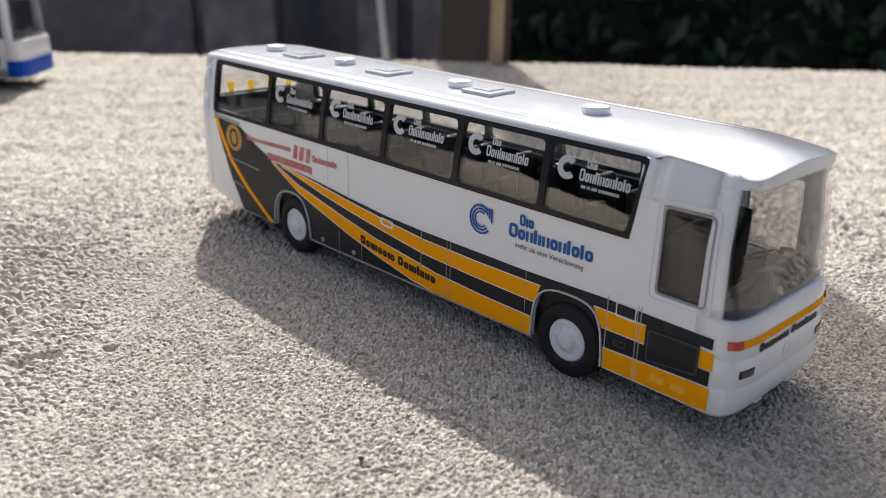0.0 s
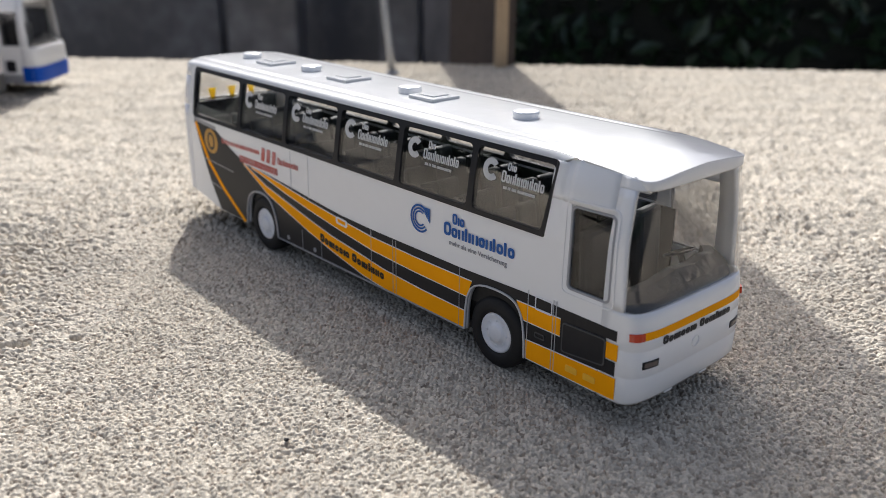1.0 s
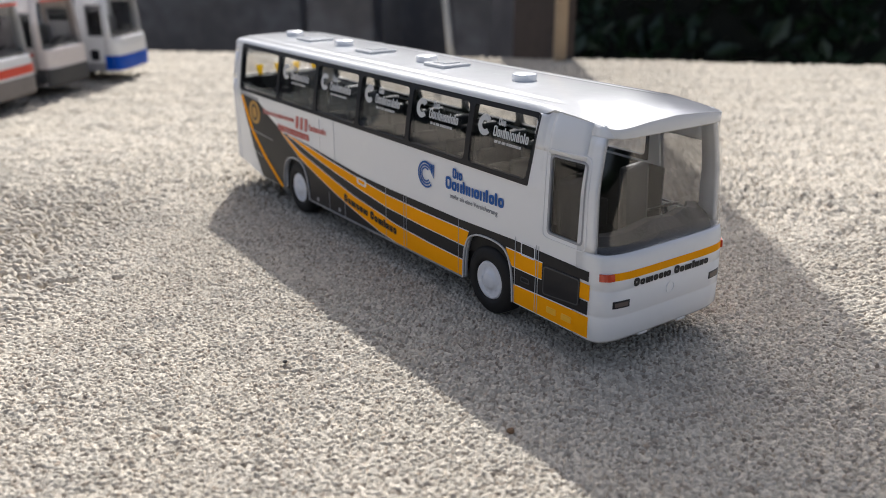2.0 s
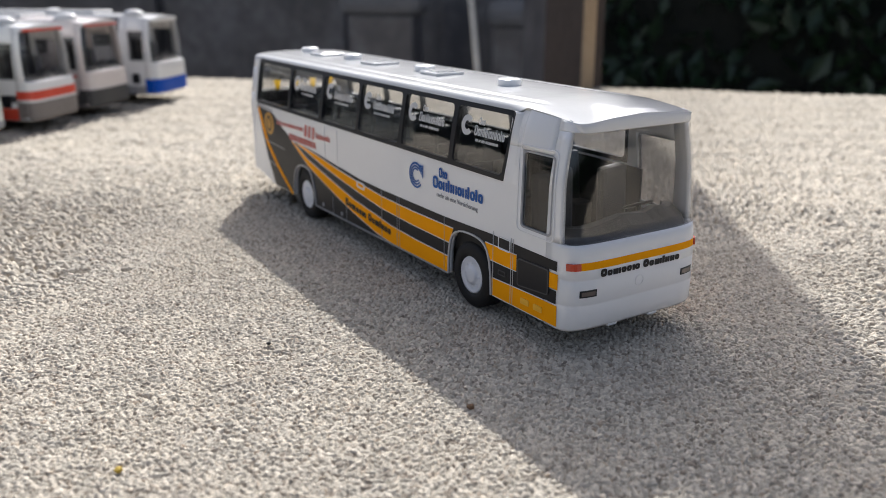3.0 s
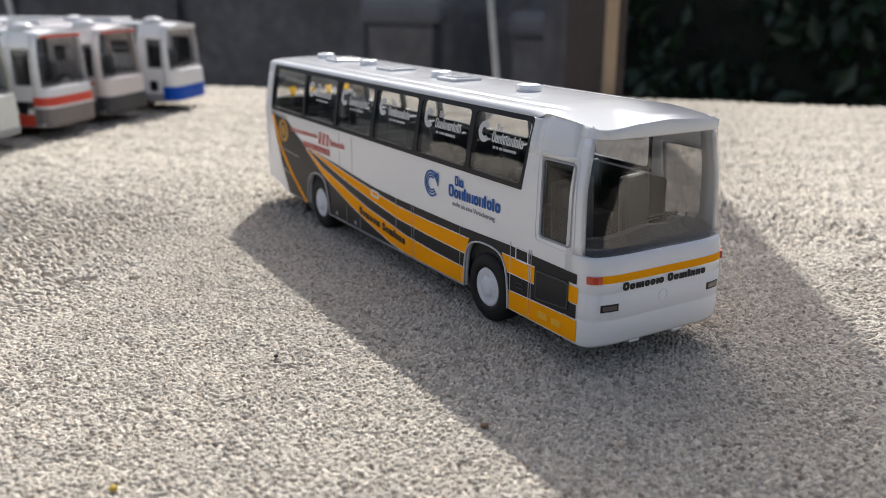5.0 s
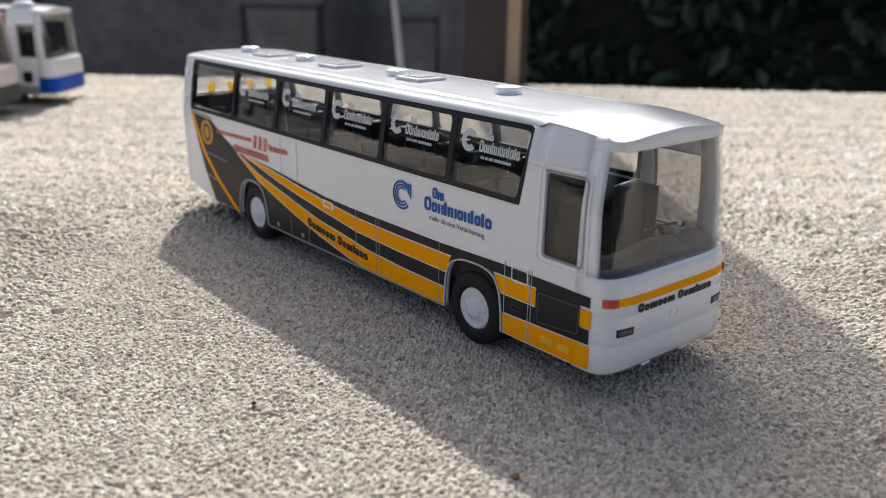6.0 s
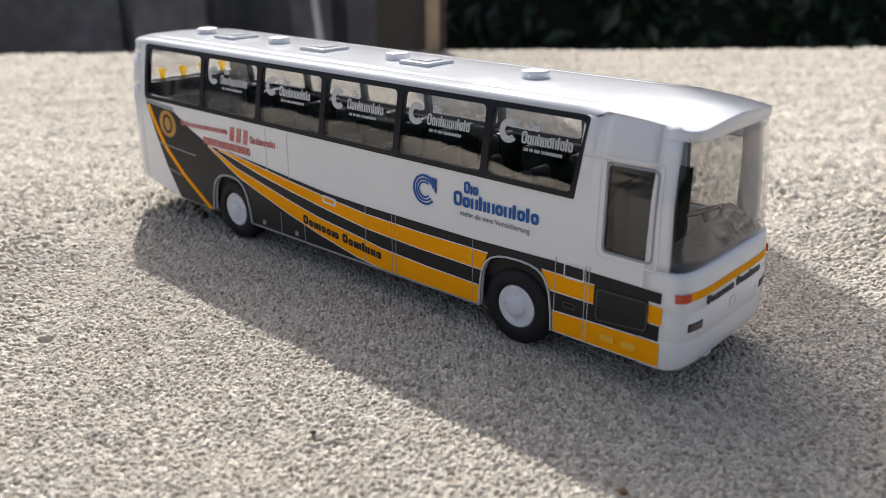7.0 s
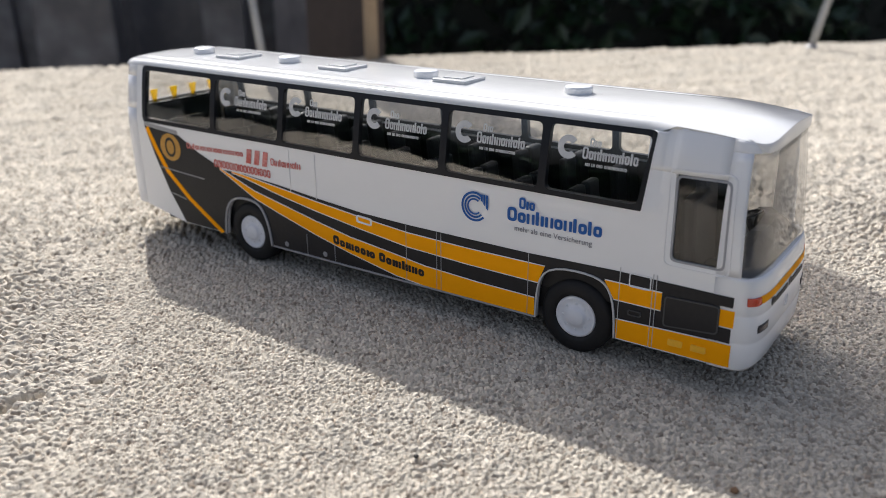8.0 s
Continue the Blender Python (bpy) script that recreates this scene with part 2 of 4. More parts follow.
def on_side(bm, s, off):
    """Lays a flat shape (x, z) on the side wall s, its middle layer off millimetres proud."""
    high = max(v.co.y for v in bm.verts)
    if high > 25.5:
        cuts = [((0, z, 0), (0, 1, 0)) for z in range(25, 37)]
        if min(v.co.x for v in bm.verts) < 13 and max(v.co.x for v in bm.verts) > 9.6:
            cuts += [((x, 0, 0), (1, 0, 0)) for x in (9.8, 10.1, 10.5, 11.3, 11.7, 12.0, 12.3, 12.6, 12.9)]
        for co, no in cuts:
            bmesh.ops.bisect_plane(bm, geom=bm.verts[:] + bm.edges[:] + bm.faces[:], plane_co=co, plane_no=no)
    for v in bm.verts:
        x, z, d = v.co
        v.co = (x, s * (side_w(x, z) + off + d), z)
    return bm


def crisp(bm, angle=35):
    """Marks the sharp edges of a mesh that is shaded smooth."""
    bmesh.ops.recalc_face_normals(bm, faces=bm.faces)
    for e in bm.edges:
        e.smooth = len(e.link_faces) == 2 and e.calc_face_angle(0) < radians(angle)
    return bm


def box(x0, x1, y0, y1, z0, z1, bevel=0.0):
    bm = bmesh.new()
    bmesh.ops.create_cube(bm, size=1)
    for v in bm.verts:
        v.co = ((x0 + x1) / 2 + v.co.x * (x1 - x0), (y0 + y1) / 2 + v.co.y * (y1 - y0), (z0 + z1) / 2 + v.co.z * (z1 - z0))
    if bevel:
        bmesh.ops.bevel(bm, geom=bm.edges[:], offset=bevel, segments=2, affect="EDGES", profile=0.5)
    return bm


def lathe(profile, n=40, axis="z"):
    """A turned solid from (radius, height) pairs."""
    bm = bmesh.new()
    rings = []
    for r, h in profile:
        ring = []
        for i in range(n):
            a = 2 * math.pi * i / n
            c, s = r * math.cos(a), r * math.sin(a)
            ring.append(bm.verts.new((c, s, h) if axis == "z" else (c, h, s)))
        rings.append(ring)
    for a, b in zip(rings, rings[1:]):
        for i in range(n):
            bm.faces.new((a[i], a[(i + 1) % n], b[(i + 1) % n], b[i]))
    bm.faces.new(rings[0])
    bm.faces.new(rings[-1])
    return bm


def moved(bm, x, y, z):
    bmesh.ops.translate(bm, vec=(x, y, z), verts=bm.verts)
    return bm


def grid_mesh(rows):
    """A sheet through rows of points of equal length."""
    bm = bmesh.new()
    vs = [[bm.verts.new(p) for p in row] for row in rows]
    for a, b in zip(vs, vs[1:]):
        for i in range(len(a) - 1):
            bm.faces.new((a[i], a[i + 1], b[i + 1], b[i]))
    return bm


def outward(bm, way, crisp_edge=False):
    """Turns a sheet so that it faces way."""
    bmesh.ops.recalc_face_normals(bm, faces=bm.faces)
    if sum((f.normal * f.calc_area() for f in bm.faces), Vector()).dot(Vector(way)) < 0:
        bmesh.ops.reverse_faces(bm, faces=bm.faces)
    for e in bm.edges:
        e.smooth = not (crisp_edge and e.is_boundary)
    return bm


def solid(ob, thick, offset=-1):
    m = ob.modifiers.new("thickness", "SOLIDIFY")
    m.thickness, m.offset = thick * MM, offset
    return ob


def tube(points, r, n=10):
    """A rod of radius r along points."""
    bm = bmesh.new()
    rings = []
    for i, p in enumerate(points):
        p = Vector(p)
        d = (Vector(points[min(i + 1, len(points) - 1)]) - Vector(points[max(i - 1, 0)])).normalized()
        a = d.orthogonal().normalized()
        b = d.cross(a)
        rr = r[i] if isinstance(r, (list, tuple)) else r
        rings.append([bm.verts.new(p + (a * math.cos(2 * math.pi * k / n) + b * math.sin(2 * math.pi * k / n)) * rr) for k in range(n)])
    for a, b in zip(rings, rings[1:]):
        best = min(range(n), key=lambda s: sum((a[k].co - b[(k + s) % n].co).length for k in range(n)))
        for k in range(n):
            bm.faces.new((a[k], a[(k + 1) % n], b[(k + 1 + best) % n], b[(k + best) % n]))
    bm.faces.new(rings[0])
    bm.faces.new(rings[-1])
    return bm


# ---- ground ----


def hashed(i, j, k):
    v = np.sin(i * 127.1 + j * 311.7 + k * 74.7) * 43758.5453
    return v - np.floor(v)


def grains(a, b, size, seed):
    """Height of round sand grains of that size at the points (a, b)."""
    ia, ib = np.floor(a / size), np.floor(b / size)
    best = np.zeros_like(a)
    for da in (-1, 0, 1):
        for db in (-1, 0, 1):
            ca, cb = ia + da, ib + db
            pa = (ca + 0.15 + 0.7 * hashed(ca, cb, seed)) * size
            pb = (cb + 0.15 + 0.7 * hashed(ca, cb, seed + 1)) * size
            r = size * (0.48 + 0.15 * hashed(ca, cb, seed + 2))
            h = size * (0.45 + 0.28 * hashed(ca, cb, seed + 3))
            q = 1 - ((a - pa) ** 2 + (b - pb) ** 2) / r**2
            best = np.maximum(best, np.where(q > 0, h * np.maximum(q, 0) ** 0.4, 0))
    return best


def smooth_noise(a, b, size, seed):
    ia, ib = np.floor(a / size), np.floor(b / size)
    fa, fb = a / size - ia, b / size - ib
    fa, fb = fa * fa * (3 - 2 * fa), fb * fb * (3 - 2 * fb)
    h = lambda u, w: hashed(ia + u, ib + w, seed)
    return (h(0, 0) * (1 - fa) + h(1, 0) * fa) * (1 - fb) + (h(0, 1) * (1 - fa) + h(1, 1) * fa) * fb


def axis_steps(lo, hi, fine_lo, fine_hi, seen_lo, seen_hi, step, most):
    """Grid lines that are finest between fine_lo and fine_hi, at most so wide as far as seen_lo and seen_hi, and wide beyond."""

    def tail(start, end, seen, way):
        out, s, v = [], step, start
        while (end - v) * way > 0:
            out.append(v)
            s = min(s * 1.02, most) if (seen - v) * way > 0 else min(s * 1.25, 60)
            v += s * way
        return out + [end]

    low = tail(fine_lo - step, lo, seen_lo, -1)
    return np.concatenate([np.array(low[::-1]), np.arange(fine_lo, fine_hi, step), np.array(tail(fine_hi, hi, seen_hi, 1))])


EDGE, NEAR_EDGE = 327.0, -99.0


def slab():
    """The sandy slab: one sheet, finest round the bus, with a far edge that turns down."""
    a = axis_steps(-1500, 1500, -80, 46, -340, 240, 0.17, 1.5)
    b = axis_steps(NEAR_EDGE, EDGE, NEAR_EDGE + 1, 34, -120, EDGE, 0.17, 1.5)
    A, B = np.meshgrid(a, b, indexing="ij")
    coarse = np.maximum(np.gradient(A, axis=0), np.gradient(B, axis=1))
    level = np.log(coarse / 0.17) / math.log(2.24)
    z = 0.0
    for k, (size, high) in enumerate(((0.63, 1.3), (0.9, 1.4), (1.6, 2.1))):
        share = np.clip(1 - level, 0, 1) if k == 0 else np.clip(1 - np.abs(level - k), 0, 1) if k == 1 else np.clip(level - 1, 0, 1)
        z = z + high * share * (grains(A, B, size, 3.0 + 7 * k) - 0.45 * size)
    z = z + 0.6 + 0.35 * (smooth_noise(A, B, 4, 5.0) - 0.5) + 0.5 * (smooth_noise(A, B, 23, 9.0) - 0.5)
    hollow = smooth_noise(A, B, 2.3, 21.0) * smooth_noise(A, B, 9, 27.0)
    z -= 1.6 * np.maximum(0, hollow - 0.5)
    for x, y in ((-70.1, -79.7), (-67.8, -78.1), (-66.4, -77.3), (-65.5, -76.4), (-66.8, -75.3), (-59.2, -75.1), (-59.7, -74.3), (-60.3, -72.8), (-59.4, -71.2), (-58.3, -70.0), (-58.7, -69.2), (-55.0, -62.2), (-72.4, -87.5)):
        pa, pb = (x + y) * math.sqrt(0.5), (y - x) * math.sqrt(0.5)
        z -= 1.9 * np.exp(-(((A - pa) ** 2 + (B - pb) ** 2) / 0.75) ** 1.5)
    z = z - 0.88
    X, Y = (A - B) * math.sqrt(0.5), (A + B) * math.sqrt(0.5)
    pts = np.stack([X, Y, z], -1)
    skirt = pts[:, -1:, :].repeat(2, 1)
    skirt[:, 0, :] += np.array([-1.0, 1.0, -1.5])
    skirt[:, 1, :] += np.array([-1.2, 1.2, -60.0])
    near = pts[:, :1, :].repeat(2, 1)
    near[:, 1, :] += np.array([1.0, -1.0, -1.5])
    near[:, 0, :] += np.array([1.2, -1.2, -60.0])
    pts = np.concatenate([near, pts, skirt], 1) * MM
    na, nb = pts.shape[:2]
    idx = np.arange(na * nb).reshape(na, nb)
    quads = np.stack([idx[:-1, :-1], idx[1:, :-1], idx[1:, 1:], idx[:-1, 1:]], -1).reshape(-1, 4)
    me = bpy.data.meshes.new("ground")
    me.vertices.add(na * nb)
    me.vertices.foreach_set("co", pts.astype(np.float32).ravel())
    me.loops.add(quads.size)
    me.loops.foreach_set("vertex_index", quads.astype(np.int32).ravel())
    me.polygons.add(len(quads))
    me.polygons.foreach_set("loop_start", np.arange(0, quads.size, 4, dtype=np.int32))
    me.polygons.foreach_set("use_smooth", np.ones(len(quads), dtype=bool))
    me.update(calc_edges=True)
    me.materials.append(GROUND)
    tagged(new("ground", me), "rough beige sandy concrete slab in bright sun", "ground", kind="structure")


slab()

# ---- the buses ----


REAR_ARCH = [(-6.5, 4.2), (-6.1, 8.0), (-5.2, 10.6), (-3.4, 12.2), (-0.8, 12.8), (2.2, 12.7), (4.2, 11.8), (5.5, 9.6), (6.2, 7.0), (6.5, 4.2)]
FRONT_ARCH = [(-6.6, 4.2), (-6.5, 8.0), (-6.1, 10.5), (-5.0, 12.5), (-2.6, 13.5), (0.9, 13.7), (3.7, 13.4), (5.3, 12.5), (6.3, 10.6), (6.8, 7.8), (7.0, 4.2)]


def arch(x, r=6.5, foot=4.2):
    """The outline of a wheel opening, from its rear foot to its front foot; r beyond 6.5 grows it."""
    pts = REAR_ARCH if x < -40 else FRONT_ARCH
    mid = []
    for p, q in zip(pts, pts[1:]):
        mid += [(p[0] * 0.75 + q[0] * 0.25, p[1] * 0.75 + q[1] * 0.25), (p[0] * 0.25 + q[0] * 0.75, p[1] * 0.25 + q[1] * 0.75)]
    out = []
    for px, pz in [pts[0]] + mid + [pts[-1]]:
        v = Vector((px, pz - 6.0))
        v *= 1 + (r - 6.5) / v.length
        out.append((x + v.x, foot if pz <= 4.2 else max(foot, 6.0 + v.y)))
    return out


REAR, FRONT = -72.6, -0.2


def nose_curve(z, count=36):
    """The plan of the front end at a height: points from the right corner round to the left one."""
    keys = [(3.9, 27.0, 14.2, 5.6), (4.6, 27.5, 14.35, 5.6), (8.0, 27.7, 14.35, 5.4), (12.4, 27.7, 14.35, 5.2), (16.8, 27.4, 14.35, 5.0), (18.0, 27.0, 14.35, 4.8), (25.0, 26.5, cab_w(25), 4.8), (27.0, 26.3, cab_w(27), 4.8), (29.0, 26.15, cab_w(29), 4.85), (31.0, 25.95, cab_w(31), 4.9), (34.0, 25.6, cab_w(34), 5.2), (34.9, 25.5, cab_w(34.9), 5.4), (36.6, 25.3, cab_w(36.5), 5.4)]
    for (z0, *p), (z1, *q) in zip(keys, keys[1:]):
        if z <= z1:
            break
    s = max(0.0, min(1.0, (z - z0) / (z1 - z0)))
    xf, w, n = (u * (1 - s) + v * s for u, v in zip(p, q))
    out = []
    for i in range(count + 1):
        a = -math.pi / 2 + math.pi * i / count
        out.append((21 + (xf - 21) * abs(math.cos(a)) ** (2 / n), w * math.copysign(abs(math.sin(a)) ** (2 / n), a), z))
    return out


ROOF_FRONT, ROOF_REAR = 25.9, -110.9


def roof_loop(d):
    """One loop round the roof, d millimetres in from its edge."""
    half = 12.55 - d
    shrink = min(d, 1.6) + max(0.0, d - 1.6) * 0.2
    ends = []
    for x0, x1, n, count in ((20.0, ROOF_FRONT - shrink, 7.0, 28), (-103.0, ROOF_REAR + shrink, 4.6, 24)):
        ends.append([(x0 + (x1 - x0) * abs(math.cos(a)) ** (2 / n), math.copysign(abs(math.sin(a)) ** (2 / n), a)) for a in (math.pi * (i / count - 0.5) for i in range(count + 1))])
    straight = [-95 + 10 * k for k in range(11)] + [8, 11, 13, 15, 17, 18.5]
    plan = [(x, -1.0) for x in straight] + ends[0] + [(x, 1.0) for x in reversed(straight)] + list(reversed(ends[1]))
    round_lip = 0.95 * (1 - (1 - min(1.0, d / 1.3)) ** 2.4) ** 0.7
    rail = -0.07 if 2.9 < d < 3.7 else 0.0
    out = []
    for x, side in plan:
        taper = 1 - 0.03 * max(0.0, (x - 11) / 14)
        y = side * half * taper
        rise = (0.68 + 0.55 * max(0.0, x / 26) ** 2) * (1 - (y / 12.55) ** 2)
        if x < -103:
            rise -= 0.5 * ((-103 - x) / 8) ** 2
        k = cab_k(x)
        out.append((x, y, rim_z(x) + (round_lip + rail) * (1 - k) + rise))
    return out + [out[0]]


def roof_rows():
    return [roof_loop(d) for d in (0, 0.03, 0.1, 0.22, 0.4, 0.65, 0.95, 1.25, 1.5, 2.1, 2.8, 3.0, 3.6, 3.8, 5, 6.5, 8, 9.5, 11, 12.0, 12.54)]


def ring_block(x, z, w, h, hole):
    """A rounded block with a slot of that share of its width."""
    r = min(w, h) * 0.42
    a = w * (1 - hole) / 2
    b = min(a, h * 0.36)
    return [rounded([(x, z), (x + w, z), (x + w, z + h), (x, z + h)], r, 4), rounded([(x + a, z + b), (x + w - a, z + b), (x + w - a, z + h - b), (x + a, z + h - b)], r * 0.5, 3)]


def marks(word, x0, z0, high, wide, heavy=0.28):
    """Plain marks that stand for the letters of a word, from x0 along wide millimetres: O and D tall rounded blocks, o low one, n two low bars, t tall bar, i low bar."""
    widths = {"O": 1.2, "o": 1.0, "n": 1.0, "t": 0.55, "i": 0.5, "D": 1.15, " ": 0.55}
    unit = wide / sum(widths[c] for c in word)
    loops, x = [], x0
    for c in word:
        w = widths[c] * unit
        g = w - 0.13 * unit
        stem = heavy * unit
        if c in "OoD":
            loops += ring_block(x, z0, g, high * (0.72 if c == "o" else 1.0), max(0.12, 1 - 2 * stem / g))
        elif c == "n":
            for x1 in (x, x + g - stem):
                loops.append(rounded([(x1, z0), (x1 + stem, z0), (x1 + stem, z0 + 0.72 * high), (x1, z0 + 0.72 * high)], stem * 0.25, 2))
        elif c in "ti":
            h = high * (0.95 if c == "t" else 0.72)
            loops.append(rounded([(x, z0), (x + stem * 1.15, z0), (x + stem * 1.15, z0 + h), (x, z0 + h)], stem * 0.25, 2))
        x += w
    return loops


def print_of(word, x0, z0, high, wide, heavy=0.28, thick=0.04, slope=0.0):
    bm = shape(marks(word, x0, z0, high, wide, heavy), thick)
    for v in bm.verts:
        v.co.y += slope * (v.co.x - x0)
    return bm


def arc_band(cx, cz, r0, r1, a0, a1, squash=1.0, n=24):
    out = []
    for r, rng in ((r1, range(n + 1)), (r0, range(n, -1, -1))):
        for i in rng:
            a = radians(a0 + (a1 - a0) * i / n)
            out.append((cx + r * math.cos(a) * squash, cz + r * math.sin(a)))
    return out


def strip(top, bottom):
    return list(top) + list(reversed(bottom))


WINDOWS = [(-101.6, -81.4), (-80.1, -62.8), (-61.5, -44.3), (-43.0, -25.8), (-24.5, -7.4), (-6.1, 9.9)]


def window_loop(i, grow=0.0):
    x0, x1 = WINDOWS[i]
    lean = 1.15 if i == 5 else 0.0
    return rounded([(x0 - grow, 25.75 - grow), (x1 - lean + grow, 25.75 - grow), (x1 + grow, 35.6 + grow), (x0 - grow, 35.6 + grow)], 1.0 + grow)


BAND = rounded([(-102.7, 24.95), (9.5, 24.95), (10.6, 36.4), (-102.7, 36.55)], [1.2, 0.3, 0.6, 1.2])


def bus_shell(root, s, paint):
    """One side wall s of a bus with its window band and panes."""
    b = -2.2 if s > 0 else 0.0  # the driver's window reaches further back than the door
    outline = [(-104.5, 6.5), (-92, 4.2)] + arch(REAR) + arch(FRONT) + [(21.0, 4.2), (21.0, 18.4)] + rounded([(20.9, 18.4), (14.35 + b, 18.4), (14.25 + b, 24.95)], [0, 0.8, 0]) + [(-104.5, 24.95)]
    part("side_panel", on_side(shape([outline], 0.9), s, -0.45), paint, root)
    up = [(14.25 + b, 24.95), (14.15 + b, 28), (14.05 + b, 31.1), (11.0, 31.1), (10.0, 31.1), (9.7, 28), (9.45, 24.95)]
    part("door_pillar", crisp(on_side(shape([up], 0.9), s, -0.45)), paint, root, smooth=True)
    part("rear_pillar", on_side(shape([[(-104.5, 24.95), (-102.65, 24.95), (-102.65, 36.5), (-104.5, 36.5)]], 0.9), s, -0.45), paint, root)
    part("window_frame", crisp(on_side(shape([BAND] + [window_loop(i) for i in range(6)], 1.0), s, -0.46)), FRAME, root, "glossy black window band", True)
    for i in range(6):
        part("window_pane", crisp(on_side(shape([window_loop(i, 0.1)], 0.35), s, -0.32)), PANE, root, "tinted clear plastic pane", True)
    door = rounded([(14.3 + b, 18.45), (22.1, 18.45), (21.9, 28.0), (21.75, 31.0), (14.1 + b, 31.0), (14.2 + b, 28.0)], [0.9, 0.9, 0, 0.9, 0.9, 0])
    hole = rounded([(14.6 + b, 18.75), (21.8, 18.75), (21.6, 28.0), (21.45, 30.7), (14.4 + b, 30.7), (14.5 + b, 28.0)], [0.8, 0.8, 0, 0.8, 0.8, 0])
    part("door_window_frame", on_side(shape([door, hole], 0.5), s, -0.2), GREY, root)
    part("door_window", on_side(shape([hole], 0.3), s, -0.4), DOOR_PANE, root, "tinted door window")
    ridge = rounded([(13.3 + b, 17.6), (22.9, 17.6), (22.5, 28.0), (22.3, 31.9), (13.1 + b, 31.9), (13.2 + b, 28.0)], [1.2, 1.2, 0, 1.2, 1.2, 0])
    ridge_in = rounded([(13.5 + b, 17.8), (22.7, 17.8), (22.3, 28.0), (22.1, 31.7), (13.3 + b, 31.7), (13.4 + b, 28.0)], [1.1, 1.1, 0, 1.1, 1.1, 0])
    part("door_edge", on_side(shape([ridge, ridge_in], 0.2), s, 0.02), paint, root)


def nose(root, paint):
    """Front end, rear end, roof and windscreen."""

    def skin(name, rows, mat, way, thick, label="", crisp_edge=False):
        return solid(part(name, outward(grid_mesh(rows), way, crisp_edge), mat, root, label, True, True), thick)

    lower = [nose_curve(z) for z in (3.9, 4.2, 4.6, 6.0, 8.0, 8.2, 8.4, 10, 12.2, 12.35, 12.5, 14, 16, 16.8, 17.4, 17.95)]
    for k in (5, 9):
        lower[k] = [(x - 0.07 * (x > 22), y * (1 if x < 22 else 0.996), z) for x, y, z in lower[k]]
    skin("front_panel", lower, paint, (1, 0, 0), 0.8, "smooth front panel with two bumper creases")
    zs = [17.95 + (34.9 - 17.95) * i / 12 for i in range(13)]
    full = [nose_curve(z) for z in zs]
    n0 = 3
    skin("front_pillar", [r[: n0 + 1] for r in full], paint, (1, -1, 0), 0.8)
    skin("front_pillar", [r[-n0 - 1 :] for r in full], paint, (1, 1, 0), 0.8)
    skin("windscreen", [r[n0:-n0] for r in full], CLEAR, (1, 0, 0), 0.3, "large clear curved windscreen")
    visor = []
    for k in (0, 0.15, 0.3, 0.5, 0.75, 1):
        row = []
        for x, y, z in nose_curve(34.9, 60):
            zz = z + (rim_z(x) - z) * k
            row.append((x, y * cab_w(zz, rim_z(x)) / cab_w(z), zz))
        visor.append(row)
    skin("visor", visor, paint, (1, 0, 0), 0.8)
    edge = [p for p in roof_loop(0) if p[0] > 22.2]
    band = []
    for out, k in ((-0.9, 0.0), (-0.12, 0.0), (0.0, 0.1), (0.03, 0.9), (-0.05, 1.0)):
        row = []
        for x, y, z in edge:
            low = 34.85 + (z - 0.15 - 34.85) * max(0.0, min(1.0, (25.3 - x) / 1.3)) ** 1.5
            row.append((x + out, y * (1 + out * 0.008), low + (z + 0.04 - low) * k))
        band.append(row)
    skin("roof_front_rim", band, paint, (1, 0, 0), 0.4, crisp_edge=True)
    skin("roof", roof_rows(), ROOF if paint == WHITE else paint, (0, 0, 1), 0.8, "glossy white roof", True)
    rear = []
    for z in (6.5, 6.9, 9, 14, 20, 24.5, 27.5, 29, 31.5, 34.2, 35.4, 36.0, 36.5):
        w = wall_y(z)
        xr = -110.0 - 0.7 * math.sin(math.pi * min(1, max(0, (z - 4) / 33)))
        rear.append([(-104.5 + (xr + 104.5) * abs(math.cos(a)) ** 0.5, w * math.copysign(abs(math.sin(a)) ** 0.5, a), z) for a in (-math.pi / 2 + math.pi * i / 32 for i in range(33))])
    skin("rear_panel", rear[:7], paint, (-1, 0, 0), 0.8)
    skin("rear_rim", rear[9:], paint, (-1, 0, 0), 0.8)
    skin("rear_corner", [r[:7] for r in rear[6:10]], paint, (-1, -1, 0), 0.8)
    skin("rear_corner", [r[-7:] for r in rear[6:10]], paint, (-1, 1, 0), 0.8)
    skin("rear_window", [r[6:-6] for r in rear[6:10]], PANE, (-1, 0, 0), 0.3, "clear rear window")
    part("chassis", box(-100, 22, -12.6, 12.6, 3.6, 5.4, 0.3), DARK, root)
    for s in (-1, 1):
        rows = []
        for k in range(13):
            row = []
            for x in (9.5, 9.8, 10.1, 10.5, 11.0, 11.4, 11.7, 11.9, 12.1, 12.3, 12.5, 12.7, 12.9, 13.2, 13.5, 13.8, 14.2, 15, 16, 18, 19.5, 21):
                z = 31.08 + (rim_z(x) - 31.08) * (k / 12) ** 0.8
                row.append((x, s * side_w(x, z), z))
            rows.append(row)
        skin("cab_wall", rows, paint, (0, s, 0), 0.8)


